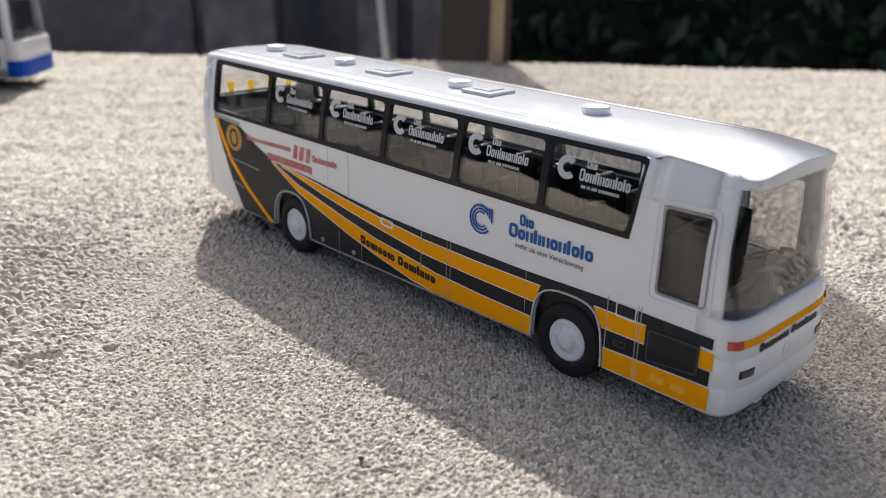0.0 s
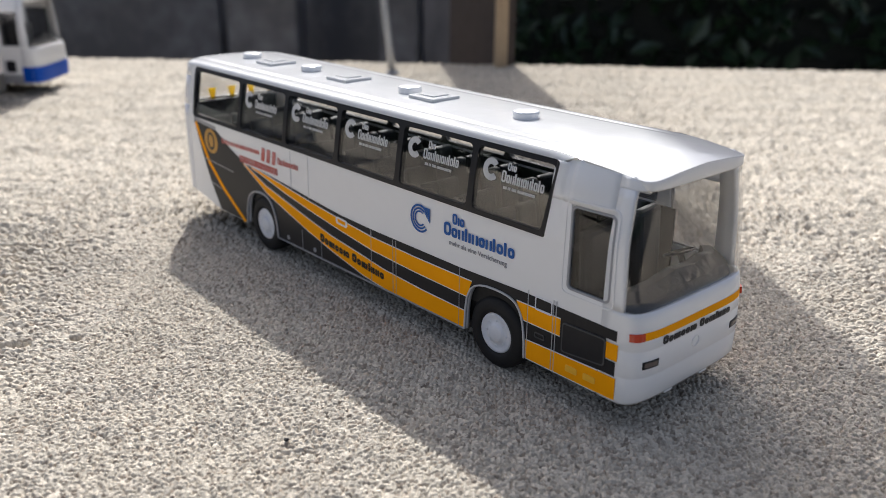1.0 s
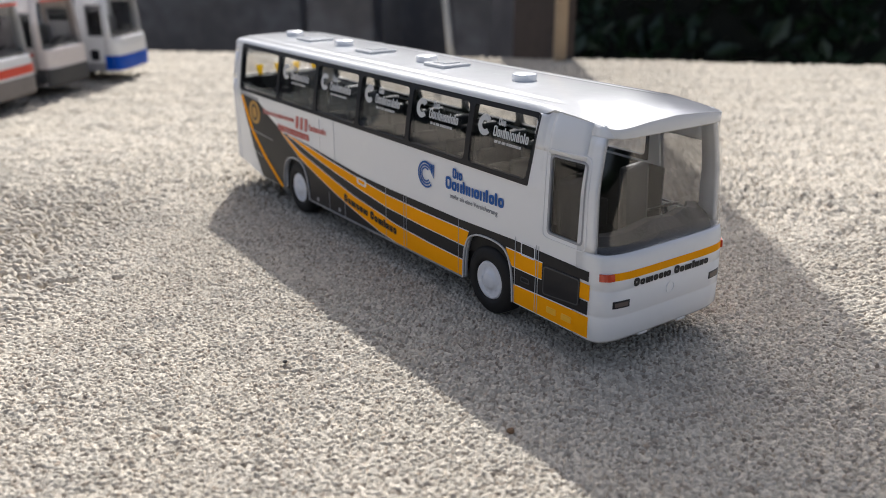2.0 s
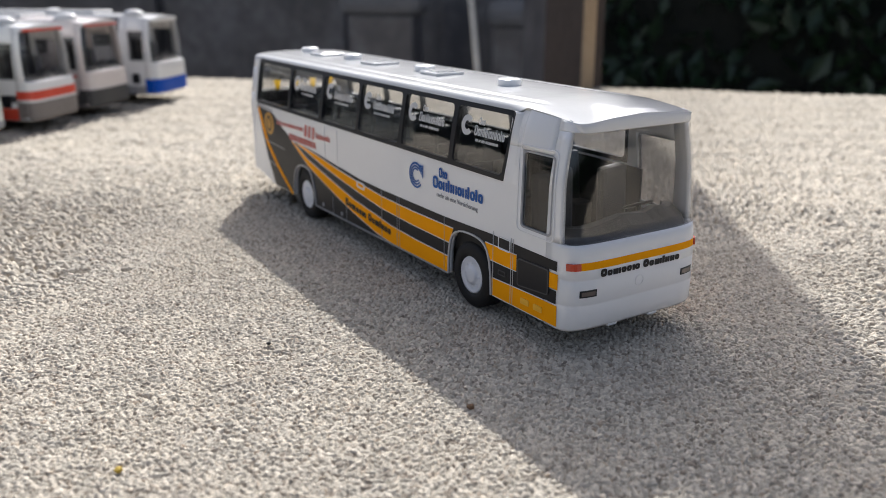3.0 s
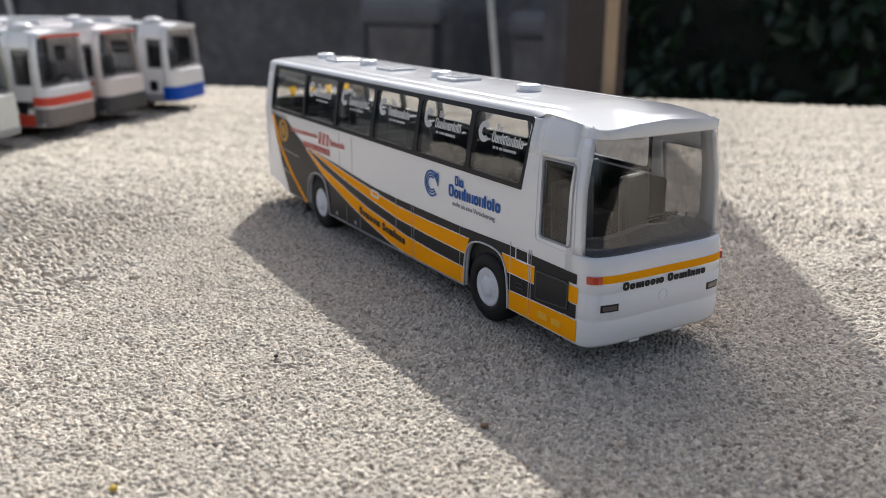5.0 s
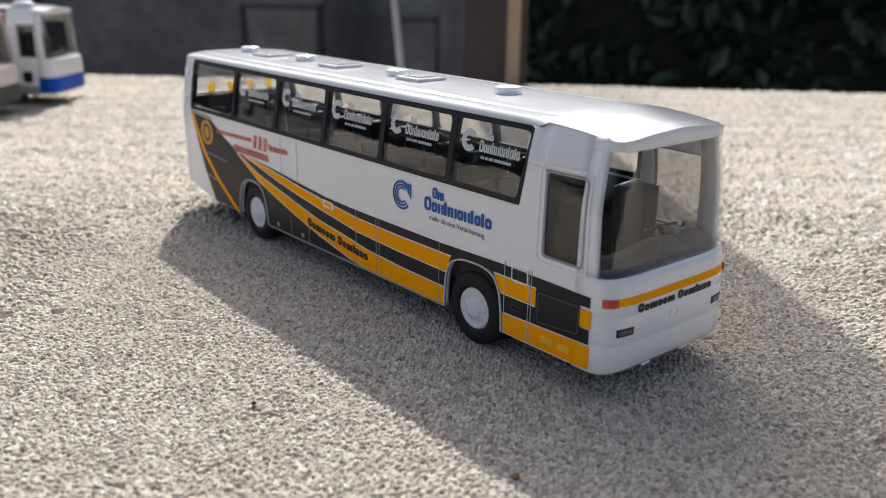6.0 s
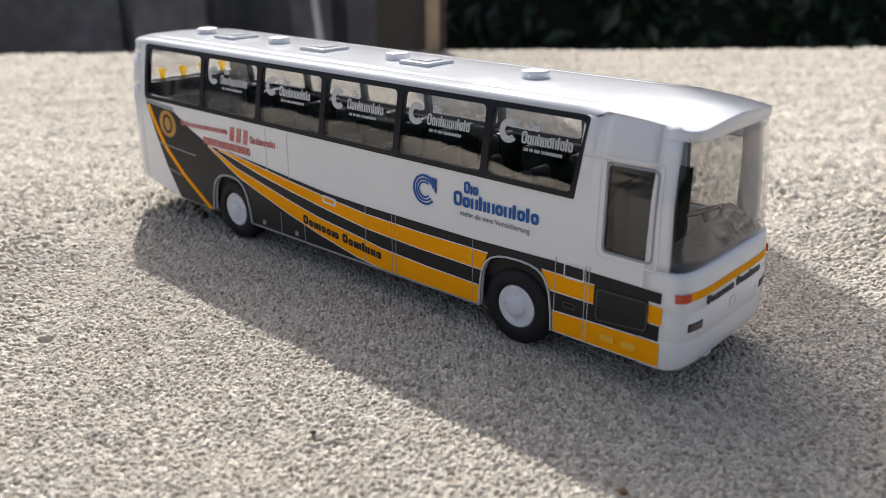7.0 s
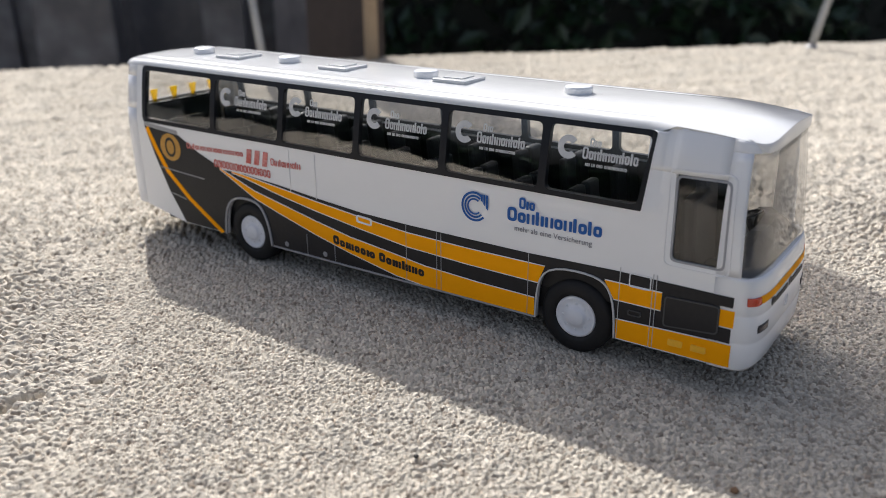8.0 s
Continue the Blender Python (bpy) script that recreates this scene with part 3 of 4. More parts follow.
def wheels(root):
    for x in (0.0, -71.9):
        for s in (-1, 1):
            prof = [(3.3, -2.2), (5.4, -2.2), (5.95, -1.9), (6.1, -1.2), (6.1, 1.2), (6.0, 1.75), (5.4, 2.2), (4.2, 2.35), (3.55, 2.2), (3.4, 1.7)]
            w = part("wheel", moved(lathe([(r, s * h) for r, h in prof], 44, "y"), x, s * 11.9, 5.8), RUBBER, root, "black plastic tyre", smooth=True)
            hub = [(3.5, 0.6), (3.5, 1.75), (3.35, 2.1), (3.0, 2.15), (2.7, 1.95), (1.7, 2.0), (1.55, 2.3), (1.2, 2.45), (0.3, 2.5)]
            for k in range(8):
                a = math.pi * k / 4
                part("wheel_nut", moved(lathe([(0.24, s * 1.85), (0.22, s * 2.05), (0.14, s * 2.1)], 8, "y"), x + 2.2 * math.cos(a), s * 11.9, 5.8 + 2.2 * math.sin(a)), HUB, w)
            part("hub_cap", moved(lathe([(r, s * h) for r, h in hub], 36, "y"), x, s * 11.9, 5.8), HUB, w, "white hub cap", smooth=True)


def interior(root, seats, tone):
    part("cabin_floor", box(-102, 20, -12.9, 12.9, 5.6, 9.5, 0.2), tone, root)
    for s in (-1, 1):
        part("cabin_wall", box(-102, 13.5, min(s * 13.4, s * 12.9), max(s * 13.4, s * 12.9), 9.4, 24.6, 0.1), tone, root)
    part("rear_liner", box(-108.2, -107.4, -11.4, 11.4, 9.4, 27.2, 0.2), tone, root)
    for k in range(11 if seats else 0):
        x = -96 + 9.4 * k
        for s in (-1, 1):
            for y in (3.1, 7.9):
                bm = box(x, x + 4.2, s * (y + 2.2) - 2.2, s * (y + 2.2) + 2.2, 9.4, 16.5, 0.4)
                other = box(x - 0.2, x + 1.3, s * (y + 2.2) - 2.1, s * (y + 2.2) + 2.1, 14.0, 25.6, 0.5)
                for v in other.verts:
                    v.co.x -= (v.co.z - 14) * 0.12
                me = bpy.data.meshes.new("tmp")
                other.to_mesh(me)
                bm.from_mesh(me)
                other.free()
                bpy.data.meshes.remove(me)
                part("seat", bm, SEAT, root)
    dash = outward(grid_mesh([[(x - d, y * k, z + h * (1.0 if y > -2 else 0.3) * (1 + 0.25 * math.sin(y * 0.9))) for x, y, _ in nose_curve(17.5)[4:-4]] for d, z, k, h in ((1.3, 9.4, 0.95, 0), (1.3, 17.6, 0.95, 0), (2.2, 18.2, 0.95, 0.8), (4.2, 18.8, 0.92, 1.6), (6.0, 18.9, 0.9, 1.2), (6.4, 17.4, 0.9, 0), (6.4, 9.4, 0.9, 0))]), (0, 0, 1))
    part("dashboard", dash, DASH, root, "dark grey dashboard", sheet=True)
    ring = lathe([(2.5, 0.0), (2.65, 0.2), (2.5, 0.4), (2.3, 0.2), (2.5, 0.0)], 28)
    bmesh.ops.rotate(ring, cent=(0, 0, 0), matrix=Matrix.Rotation(radians(-25), 3, "Y"), verts=ring.verts)
    wheel = part("steering_wheel", moved(ring, 18.6, 7.6, 19.8), FRAME, root, smooth=True)
    part("steering_column", tube([(18.6, 7.6, 19.9), (20.2, 7.6, 16.5)], 0.5), FRAME, wheel)
    for x0, y0, y1, top in ((15.6, -13.0, -5.4, 27.2), (11.6, 4.6, 10.4, 25.5)):
        bm = box(x0, x0 + 2.2, y0, y1, 9.4, top, 0.8)
        for v in bm.verts:
            v.co.x += (v.co.z - 9.4) * -0.06
            v.co.z += (v.co.y - y0) * 0.08 * (v.co.z > 18)
        part("cab_seat", bm, CAB_SEAT, root, "dark grey front seat back")
    liner = box(20.9, 23.0, -0.15, 0.15, 9.4, 31.5)
    for z in (18, 23, 27, 29):
        bmesh.ops.bisect_plane(liner, geom=liner.verts[:] + liner.edges[:] + liner.faces[:], plane_co=(0, 0, z), plane_no=(0, 0, 1))
    for v in liner.verts:
        v.co.y -= cab_w(v.co.z) - 1.15
    part("door_liner", liner, FRAME, root, "black strip inside the front pillar")
    part("cab_floor", box(14, 23, -12.6, 12.6, 9.0, 9.6, 0.1), DARK, root)


def roof_gear(root):
    for x in (-7.8, -37.9, -71.6, -97.0):
        part("roof_vent", moved(lathe([(2.2, 0), (2.25, 1.1), (2.1, 1.35), (1.8, 1.45), (0.2, 1.52)], 32), x, -0.6, 37.85), WHITE, root, "round white roof vent", smooth=False)
    for x in (-30.6, -57.3, -85.9):
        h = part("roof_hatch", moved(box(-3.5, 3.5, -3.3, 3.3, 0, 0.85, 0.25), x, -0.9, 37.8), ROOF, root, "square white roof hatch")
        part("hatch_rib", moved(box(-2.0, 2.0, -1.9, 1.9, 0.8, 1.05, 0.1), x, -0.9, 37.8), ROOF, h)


def model_bus(label, m, paint, group="", seats=True):
    root = thing("model_bus", label, "model bus", m, group)
    for s in (-1, 1):
        bus_shell(root, s, paint)
    nose(root, paint)
    wheels(root)
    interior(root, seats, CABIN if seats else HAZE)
    roof_gear(root)
    return root


def decal(root, name, loops, mat, s, off, label="", thick=0.04):
    return part(name, on_side(shape(loops, thick), s, off), mat, root, label)


BLACK_TOP = [(-78.5, 17.9), (-72.5, 17.9), (-62.0, 17.04), (-53.4, 16.2), (-42.6, 15.3), (-32.4, 15.0), (-8.5, 14.85), (6.4, 15.2), (14, 15.1), (24, 15.0)]
UPPER = ([(-76.0, 17.9), (-72.8, 17.7), (-62.0, 16.47), (-53.5, 15.45), (-42.6, 14.35), (-32.5, 13.5), (-20, 13.2), (-5.4, 13.2)], [(-76.0, 17.7), (-72.8, 17.25), (-62.2, 15.1), (-53.6, 13.7), (-42.7, 12.2), (-32.5, 11.0), (-20, 10.5), (-6.6, 10.3)])
LOWER = ([(-79.5, 18.1), (-70.0, 14.85), (-62.4, 13.3), (-53.8, 11.55), (-45.5, 10.05), (-35.1, 8.9), (-28.9, 8.1), (-18, 7.6), (-7.1, 7.45)], [(-79.5, 17.9), (-70.0, 13.4), (-62.6, 11.26), (-54.0, 8.92), (-45.7, 7.0), (-35.2, 5.0), (-29.0, 4.45), (-18, 4.35), (-7.1, 4.35)])


def corner_patch(s, x0, x1, z0, z1, off, slope=0.0):
    """A strip of print that runs round the front corner of a side."""
    rows = []
    for z in (z0, (z0 + z1) / 2, z1):
        row = []
        for i in range(9):
            x = x0 + (x1 - x0) * i / 8
            c = [p for p in nose_curve(z, 240) if p[1] >= 0]
            near = min(c, key=lambda p: abs(p[0] - x)) if x > 21.05 else (x, 14.35, z)
            row.append((x, s * (near[1] + off), z + slope * (x - x0)))
        rows.append(row)
    return outward(grid_mesh(rows), (0, s, 0))


def livery(root, s):
    """The print on one side of the white tour bus."""
    field = BLACK_TOP[:-1] + [(20.98, 15.05), (20.98, 4.3)] + list(reversed(arch(FRONT, 6.6, foot=4.3))) + list(reversed(arch(REAR, 6.6, foot=4.3))) + [(-91.9, 4.35), (-96.3, 10.8), (-99.7, 17.8), (-102.2, 24.1), (-91.4, 23.3), (-85.7, 20.5)]
    decal(root, "black_stripe", [field], BLACK, s, 0.03, "black printed swoosh and stripes")
    grow = lambda top, bot, e: strip([(x, z + e) for x, z in top], [(x, z - e) for x, z in bot])
    right = ([(4.7, 13.3), (13.7, 13.3)], [(6.35, 10.6), (13.7, 10.6)])
    low_right = ([(6.9, 7.4), (20.96, 7.8)], [(7.0, 4.35), (20.96, 4.35)])
    for top, bot in (UPPER, LOWER, right, low_right):
        decal(root, "stripe_outline", [grow(top, bot, 0.17)], WHITE, s, 0.06)
        decal(root, "yellow_stripe", [strip(top, bot)], YELLOW, s, 0.09, "yellow printed stripe")
    line = [(-100.9, 24.1), (-98.4, 19.6), (-95.5, 15.3), (-89.1, 10.1), (-79.9, 4.5)]
    decal(root, "yellow_line", [strip(line, [(x - 1.0, z - 0.6) for x, z in line])], YELLOW, s, 0.08)
    decal(root, "club_badge", [arc_band(-94.3, 20.4, 0.1, 2.9, 0, 360, 1.1)], GOLD, s, 0.08, "round gold badge")
    decal(root, "badge_ring", [arc_band(-94.3, 20.4, 1.5, 2.1, 0, 360, 0.8)], BLACK, s, 0.12)
    decal(root, "belt_line", [[(-102.2, 24.15), (-91.6, 23.4), (-91.6, 24.2), (-102.2, 24.9)]], GREY, s, 0.07)
    part("red_lettering", on_side(print_of("Dntonononoonooinoo", -89.0, 20.9, 1.25, 16.8, 0.26, slope=0.03), s, 0.06), RED, root, "illegible small red lettering")
    part("red_mark", on_side(shape([[(x, 20.3), (x + 1.3, 20.3), (x + 1.9, 23.2), (x + 0.6, 23.2)] for x in (-71.6, -69.4, -67.2)], 0.04), s, 0.06), RED, root)
    part("red_lettering", on_side(print_of("Dintonnotn", -64.8, 20.8, 1.45, 7.9, 0.27, slope=0.03), s, 0.06), RED, root)
    part("red_lettering", on_side(print_of("ODtDDDtOtDODDDtDOD", -81.0, 18.2, 1.55, 16.0, 0.33), s, 0.06), RED, root)
    for r0, r1 in ((1.12, 1.38), (1.62, 1.92), (2.16, 2.52)):
        decal(root, "ring_mark", [arc_band(-18.6, 20.75, r0, r1, 52, 318)], BLUE, s, 0.05, "blue ring-shaped emblem")
    for x, w, z in ((-17.35, 0.34, 22.0), (-16.9, 0.36, 21.45), (-16.4, 0.38, 20.85)):
        decal(root, "ring_mark", [[(x, z), (x + w, z - 0.35), (x + w, 23.0), (x, 23.0)]], BLUE, s, 0.065)
    part("blue_lettering", on_side(print_of("Dio", -10.3, 21.9, 1.85, 2.9, 0.32), s, 0.05), BLUE, root, "bold blue company lettering")
    part("blue_lettering", on_side(print_of("Oontinontoto", -12.4, 19.6, 2.3, 16.4, 0.3, slope=0.012), s, 0.05), BLUE, root, "bold blue company lettering")
    tx = lettered("mehr als eine Versicherung", 1.25, 0.04)
    wide = max(v.co.x for v in tx.verts)
    for v in tx.verts:
        v.co.x = v.co.x * 13.4 / wide
        if s > 0:
            v.co.x = 13.4 - v.co.x
        v.co.x -= 11.1
        v.co.y += 18.15
    part("slogan", on_side(tx, s, 0.05), GREY_INK, root, "small grey slogan")
    word = print_of("Doinooio Dointnno", -49.7, 0, 1.75, 21.0, 0.4)
    for v in word.verts:
        k = (v.co.x + 49.7) / 21.0
        v.co.y += 8.1 - 2.55 * k + 0.5 * k * k
    part("black_lettering", on_side(word, s, 0.13), BLACK, root, "black lettering on the yellow stripe")
    # panel joints, hinges and flaps
    for x, z1 in ((-49.5, 8.0), (-56.5, 8.5), (-32.7, 14.9), (-26.2, 14.8), (-25.3, 14.8), (-8.4, 14.8), (7.1, 15.9), (12.2, 15.9), (12.75, 15.9)):
        decal(root, "panel_ridge", [[(x, 4.3), (x + 0.09, 4.3), (x + 0.09, z1), (x, z1)]], GREY if x < 0 else PALE, s, 0.1, thick=0.1)
    for x in (-60.0, -53.5):
        decal(root, "panel_joint", [[(x, 15.9), (x + 0.12, 15.9), (x + 0.12, 24.5), (x, 24.5)]], WHITE, s, 0.02, thick=0.08)
    decal(root, "skirt_edge", [[(-65.9, 4.1), (-7.0, 4.1), (-7.0, 4.42), (-65.9, 4.42)]], GREY, s, 0.12, thick=0.12)
    flap = rounded([(-43.8, 13.4), (-40.2, 13.2), (-40.2, 14.6), (-43.8, 14.8)], 0.5)
    inner = rounded([(-43.4, 13.7), (-40.6, 13.5), (-40.6, 14.3), (-43.4, 14.5)], 0.3)
    decal(root, "flap_handle", [flap, inner], WHITE, s, 0.14, thick=0.15)
    for x in (-62.0, -52.0):
        decal(root, "lock", [arc_band(x, 5.4, 0.1, 0.5, 0, 360)], GREY, s, 0.08, thick=0.1)
    flap = rounded([(8.6, 13.2), (12.0, 13.2), (12.0, 15.4), (8.6, 15.4)], 0.4)
    inner = rounded([(8.75, 13.35), (11.85, 13.35), (11.85, 15.25), (8.75, 15.25)], 0.35)
    decal(root, "door_flap", [flap, inner], WHITE, s, 0.12, thick=0.12)
    latch = rounded([(8.7, 8.6), (10.8, 8.6), (10.8, 9.5), (8.7, 9.5)], 0.3)
    latch_in = rounded([(8.85, 8.75), (10.65, 8.75), (10.65, 9.35), (8.85, 9.35)], 0.25)
    decal(root, "latch", [latch, latch_in], DARK, s, 0.12, thick=0.12)
    # Reflections at the step lamps, put in as paler yellow blocks.
    for x in (15.2, 18.6):
        decal(root, "step_lamp_glint", [rounded([(x, 5.5), (x + 2.2, 5.5), (x + 2.2, 6.5), (x, 6.5)], 0.2)], YELLOW_REFLECTION, s, 0.16, thick=0.2)
    for x in (REAR, FRONT):
        # The rear lip is coloured grey for the highlights along its flare.
        lip = arch(x, 6.8 if x < -40 else 6.65, foot=4.25) + list(reversed(arch(x, 6.4, foot=4.25)))
        decal(root, "arch_lip", [lip], GREY if x < -40 else PALE, s, 0.14, thick=0.4)
    for x0, x1, z0, z1, mat, name in ((20.96, 23.9, 13.45, 15.05, BLACK, "black_stripe"), (20.96, 23.95, 8.05, 10.25, BLACK, "black_stripe"), (20.96, 22.1, 10.25, 13.45, BLACK, "black_stripe"), (20.96, 24.2, 4.35, 7.8, YELLOW, "yellow_stripe"), (22.1, 24.2, 10.45, 13.0, YELLOW, "yellow_stripe")):
        part(name, corner_patch(s, x0, x1, z0, z1, 0.07 if mat == BLACK else 0.1), mat, root, sheet=True)
    # door pane below
    pane = rounded([(14.4, 8.5), (22.0, 9.2), (22.0, 13.1), (14.4, 12.9)], 0.5)
    decal(root, "lower_door_pane", [pane], FRAME, s, 0.14, "dark lower door pane", thick=0.25)
    edge = rounded([(14.2, 8.3), (22.2, 9.0), (22.2, 13.3), (14.2, 13.1)], 0.6)
    decal(root, "pane_edge", [edge, pane], DARK, s, 0.16, thick=0.3)
    for z, x0, x1 in ((15.6, -98.3, -84.5), (10.2, -95.5, -91.0)):
        decal(root, "grille_line", [[(x0, z), (x1, z - 0.7), (x1, z - 0.5), (x0, z + 0.2)]], GREY, s, 0.09, thick=0.1)
    # white print on the panes
    for i, (x0, x1) in enumerate(WINDOWS):
        if i == 0:
            continue
        cx = x0 + 3.2
        decal(root, "pane_emblem", [arc_band(cx, 32.5, 0.75, 1.75, 40, 320)], WHITE_INK, s, -0.1, "white ring emblem on the pane", thick=0.03)
        part("pane_lettering", on_side(print_of("Oontinontoto", x0 + 5.6, 31.1, 1.75, 8.8, 0.32, 0.03), s, -0.1), WHITE_INK, root, "white company lettering on the pane")
        part("pane_lettering", on_side(print_of("Dio", x0 + 6.6, 33.0, 1.2, 1.9, 0.34, 0.03), s, -0.1), WHITE_INK, root)
        part("pane_lettering", on_side(print_of("ioi ni oio onoiooiono", x0 + 6.2, 30.1, 0.62, 6.6, 0.3, 0.03), s, -0.1), WHITE_INK, root)


def rear_print(root):
    """Yellow pennants printed along the foot of the rear window."""
    for k in range(5):
        y = -11.4 + 5.4 * k
        flag = box(-109.8, -109.6, y - 0.4, y + 1.6, 26.9, 29.7)
        for v in flag.verts:
            if v.co.z < 28:
                v.co.y = y + 0.6 + (v.co.y - y - 0.6) * 0.45
        part("pennant", flag, PENNANT, root, "yellow print on the rear window")


def wrap(y0, y1, z0, z1, out, n=16):
    """A strip that follows the front panel, out millimetres proud of it."""

    def at(y, z):
        c = nose_curve(z, 120)
        best = min(c, key=lambda p: abs(p[1] - y))
        return (best[0] + out, y + (math.copysign(out, y) if abs(y) > 12.5 else 0.0), z)

    rows = max(2, int((z1 - z0) / 0.4))
    return grid_mesh([[at(y0 + (y1 - y0) * i / n, z) for i in range(n + 1)] for z in [z0 + (z1 - z0) * j / rows for j in range(rows + 1)]])


def front_print(root):
    """Stripe, lettering and lamps on the front panel."""
    part("front_stripe", wrap(-12.2, 13.2, 14.0, 15.2, 0.06, 30), YELLOW, root, "yellow stripe across the front")
    solid(part("indicator_lamp", wrap(-13.9, -12.2, 14.05, 15.15, 0.25, 8), LENS, root, "orange indicator lamp"), 0.8)
    solid(part("indicator_lamp", wrap(12.9, 14.2, 14.05, 15.15, 0.25, 8), LENS, root, "orange indicator lamp"), 0.8)
    for y0, y1 in ((-12.3, -9.3), (9.3, 12.3)):
        lamp = solid(part("headlamp", wrap(y0, y1, 9.6, 10.75, 0.1, 6), FRAME, root, "small dark headlamp"), 0.3)
        part("lamp_glass", wrap(y0 + 0.3, y1 - 0.3, 9.85, 10.5, 0.14, 4), LAMP, lamp, "grey lamp glass")
    word = print_of("Doinooio Dointnno", -8.6, 12.55, 1.3, 17.4, 0.4, 0.06)
    rows = [(p[1], p[0]) for p in nose_curve(13.2, 120)]
    for v in word.verts:
        y, z, d = v.co
        v.co = (min(rows, key=lambda p: abs(p[0] - y))[1] + 0.06 + d, y, z)
    part("front_lettering", word, BLACK, root, "bold black lettering across the front")
    ring = lathe([(0.95, 0), (0.95, 0.12), (0.8, 0.12), (0.8, 0.0)], 28)
    bmesh.ops.rotate(ring, cent=(0, 0, 0), matrix=Matrix.Rotation(radians(90), 3, "Y"), verts=ring.verts)
    part("ring_badge", moved(ring, 27.66, -0.3, 10.6), WHITE, root)
    for y in (-6.0, 3.0):
        part("bumper_tab", box(25.4, 27.1, y, y + 2.0, 3.55, 4.2, 0.15), WHITE, root)


tour_bus = model_bus("white toy tour bus with yellow and black stripes", pose(0, 0, 0), WHITE)
for side in (-1, 1):
    livery(tour_bus, side)
front_print(tour_bus)
rear_print(tour_bus)


# ---- the parked row ----
PINK = material("pinkish_white_plastic", (0.72, 0.66, 0.63), 0.25, scale=60, vary=0.15, bump=0.03, bump_scale=500)
CREAM = material("greenish_white_plastic", (0.72, 0.74, 0.68), 0.25, scale=60, vary=0.15, bump=0.03, bump_scale=500)
BRIGHT_BLUE = material("bright_blue_print", (0.004, 0.075, 0.46), 0.45, scale=150, vary=0.2, spec=0.2)
BRIGHT_RED = material("bright_red_print", (0.66, 0.07, 0.035), 0.35, scale=150, vary=0.2)
BUMPER = material("grey_bumper", (0.20, 0.18, 0.17), 0.5, scale=100, vary=0.3)
HEADING = 48.0
ROW = [
    ("white toy bus with a blue front band", (-300, 7), WHITE, [(4.6, 10.6, BRIGHT_BLUE)], [(4.3, 7.5, GREY)]),
    ("pinkish white toy bus with a dark lower front", (-271, -28), PINK, [(34.9, 35.6, BRIGHT_RED), (3.9, 10.8, DARK)], [(4.3, 9.0, DARK), (15.5, 16.5, BRIGHT_RED)]),
    ("white toy bus with red stripes and a grey bumper", (-244, -55), WHITE, [(34.8, 35.7, BRIGHT_RED), (11.5, 14.5, BRIGHT_RED), (3.9, 10.6, BUMPER)], [(4.3, 8.5, BRIGHT_RED), (10.5, 13, DARK)]),
    ("greenish white toy bus", (-214, -86), CREAM, [(4.2, 6.5, GREY)], [(5.0, 9.0, GREY)]),
]
for label, (cx, cy), paint, front_bands, side_bands in ROW:
    place = Matrix.Translation(((cx + 1.7) * MM, (cy + 2.8) * MM, 0)) @ pose(0, 0, 0, 0, 0, HEADING) @ Matrix.Scale(1.08, 4) @ Matrix.Translation((-26.5 * MM, 13.2 * MM, 0))
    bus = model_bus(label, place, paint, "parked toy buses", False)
    for z0, z1, mat in front_bands:
        part("front_band", wrap(-12.0, 12.0, z0, z1, 0.62, 60) if z0 > 30 else wrap(-14.25, 14.25, z0, z1, 0.12, 70), mat, bus)
        if z1 < 30:
            part("corner_band", corner_patch(-1, 20.96, 24.6, z0, z1, 0.1), mat, bus, sheet=True)
    part("roof_plate", box(-88, -4, -8.5, 8.5, 37.3, 39.4, 0.7), ROOF, bus, "low white raised roof middle")
    decal(bus, "lower_door_pane", [rounded([(14.8, 8.6), (18.6, 8.6), (18.6, 13.0), (14.8, 13.0)], 1.0)], FRAME, -1, 0.1)
    for x, y in ((15.0, -7.5), (-30.0, 3.0)):
        part("roof_dome", moved(lathe([(4.6, 0), (4.5, 1.0), (3.8, 2.0), (2.2, 2.7), (0.2, 2.9)], 28), x, y, 37.1), ROOF, bus, "glossy white roof dome", smooth=True)
    for z0, z1, mat in side_bands:
        for x0, x1 in ((-64, -8), (8, 20.9)):
            decal(bus, "side_band", [[(x0, z0), (x1, z0), (x1, z1), (x0, z1)]], mat, -1, 0.06)

# ---- beyond the slab ----
SOIL = material("dark_soil", (0.035, 0.028, 0.022), 0.95, scale=6, vary=0.6, tint=(0.02, 0.03, 0.012), bump=0.6, bump_scale=60)
BOARD = material("dark_brown_board", (0.055, 0.040, 0.032), 0.7, scale=20, vary=0.5, tint=(0.03, 0.022, 0.018), bump=0.3, bump_scale=300)
SUNLIT_EDGE = material("sunlit_wood_edge", (0.42, 0.31, 0.19), 0.7, scale=40, vary=0.4, tint=(0.3, 0.2, 0.11), bump=0.2, bump_scale=400)
CHARCOAL = material("charcoal_panel", (0.064, 0.063, 0.07), 0.3, scale=7, vary=0.9, tint=(0.17, 0.165, 0.17), bump=0.1, bump_scale=40)
ROD = material("galvanised_rod", (0.42, 0.43, 0.44), 0.45, metal=0.6, scale=80, vary=0.4, bump=0.1, bump_scale=500)
PALE_PATCH = material("pale_patch", (0.17, 0.17, 0.175), 0.8, scale=30, vary=0.5, bump=0.4, bump_scale=200)
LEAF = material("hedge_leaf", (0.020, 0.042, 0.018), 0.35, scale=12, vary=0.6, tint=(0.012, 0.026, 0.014))
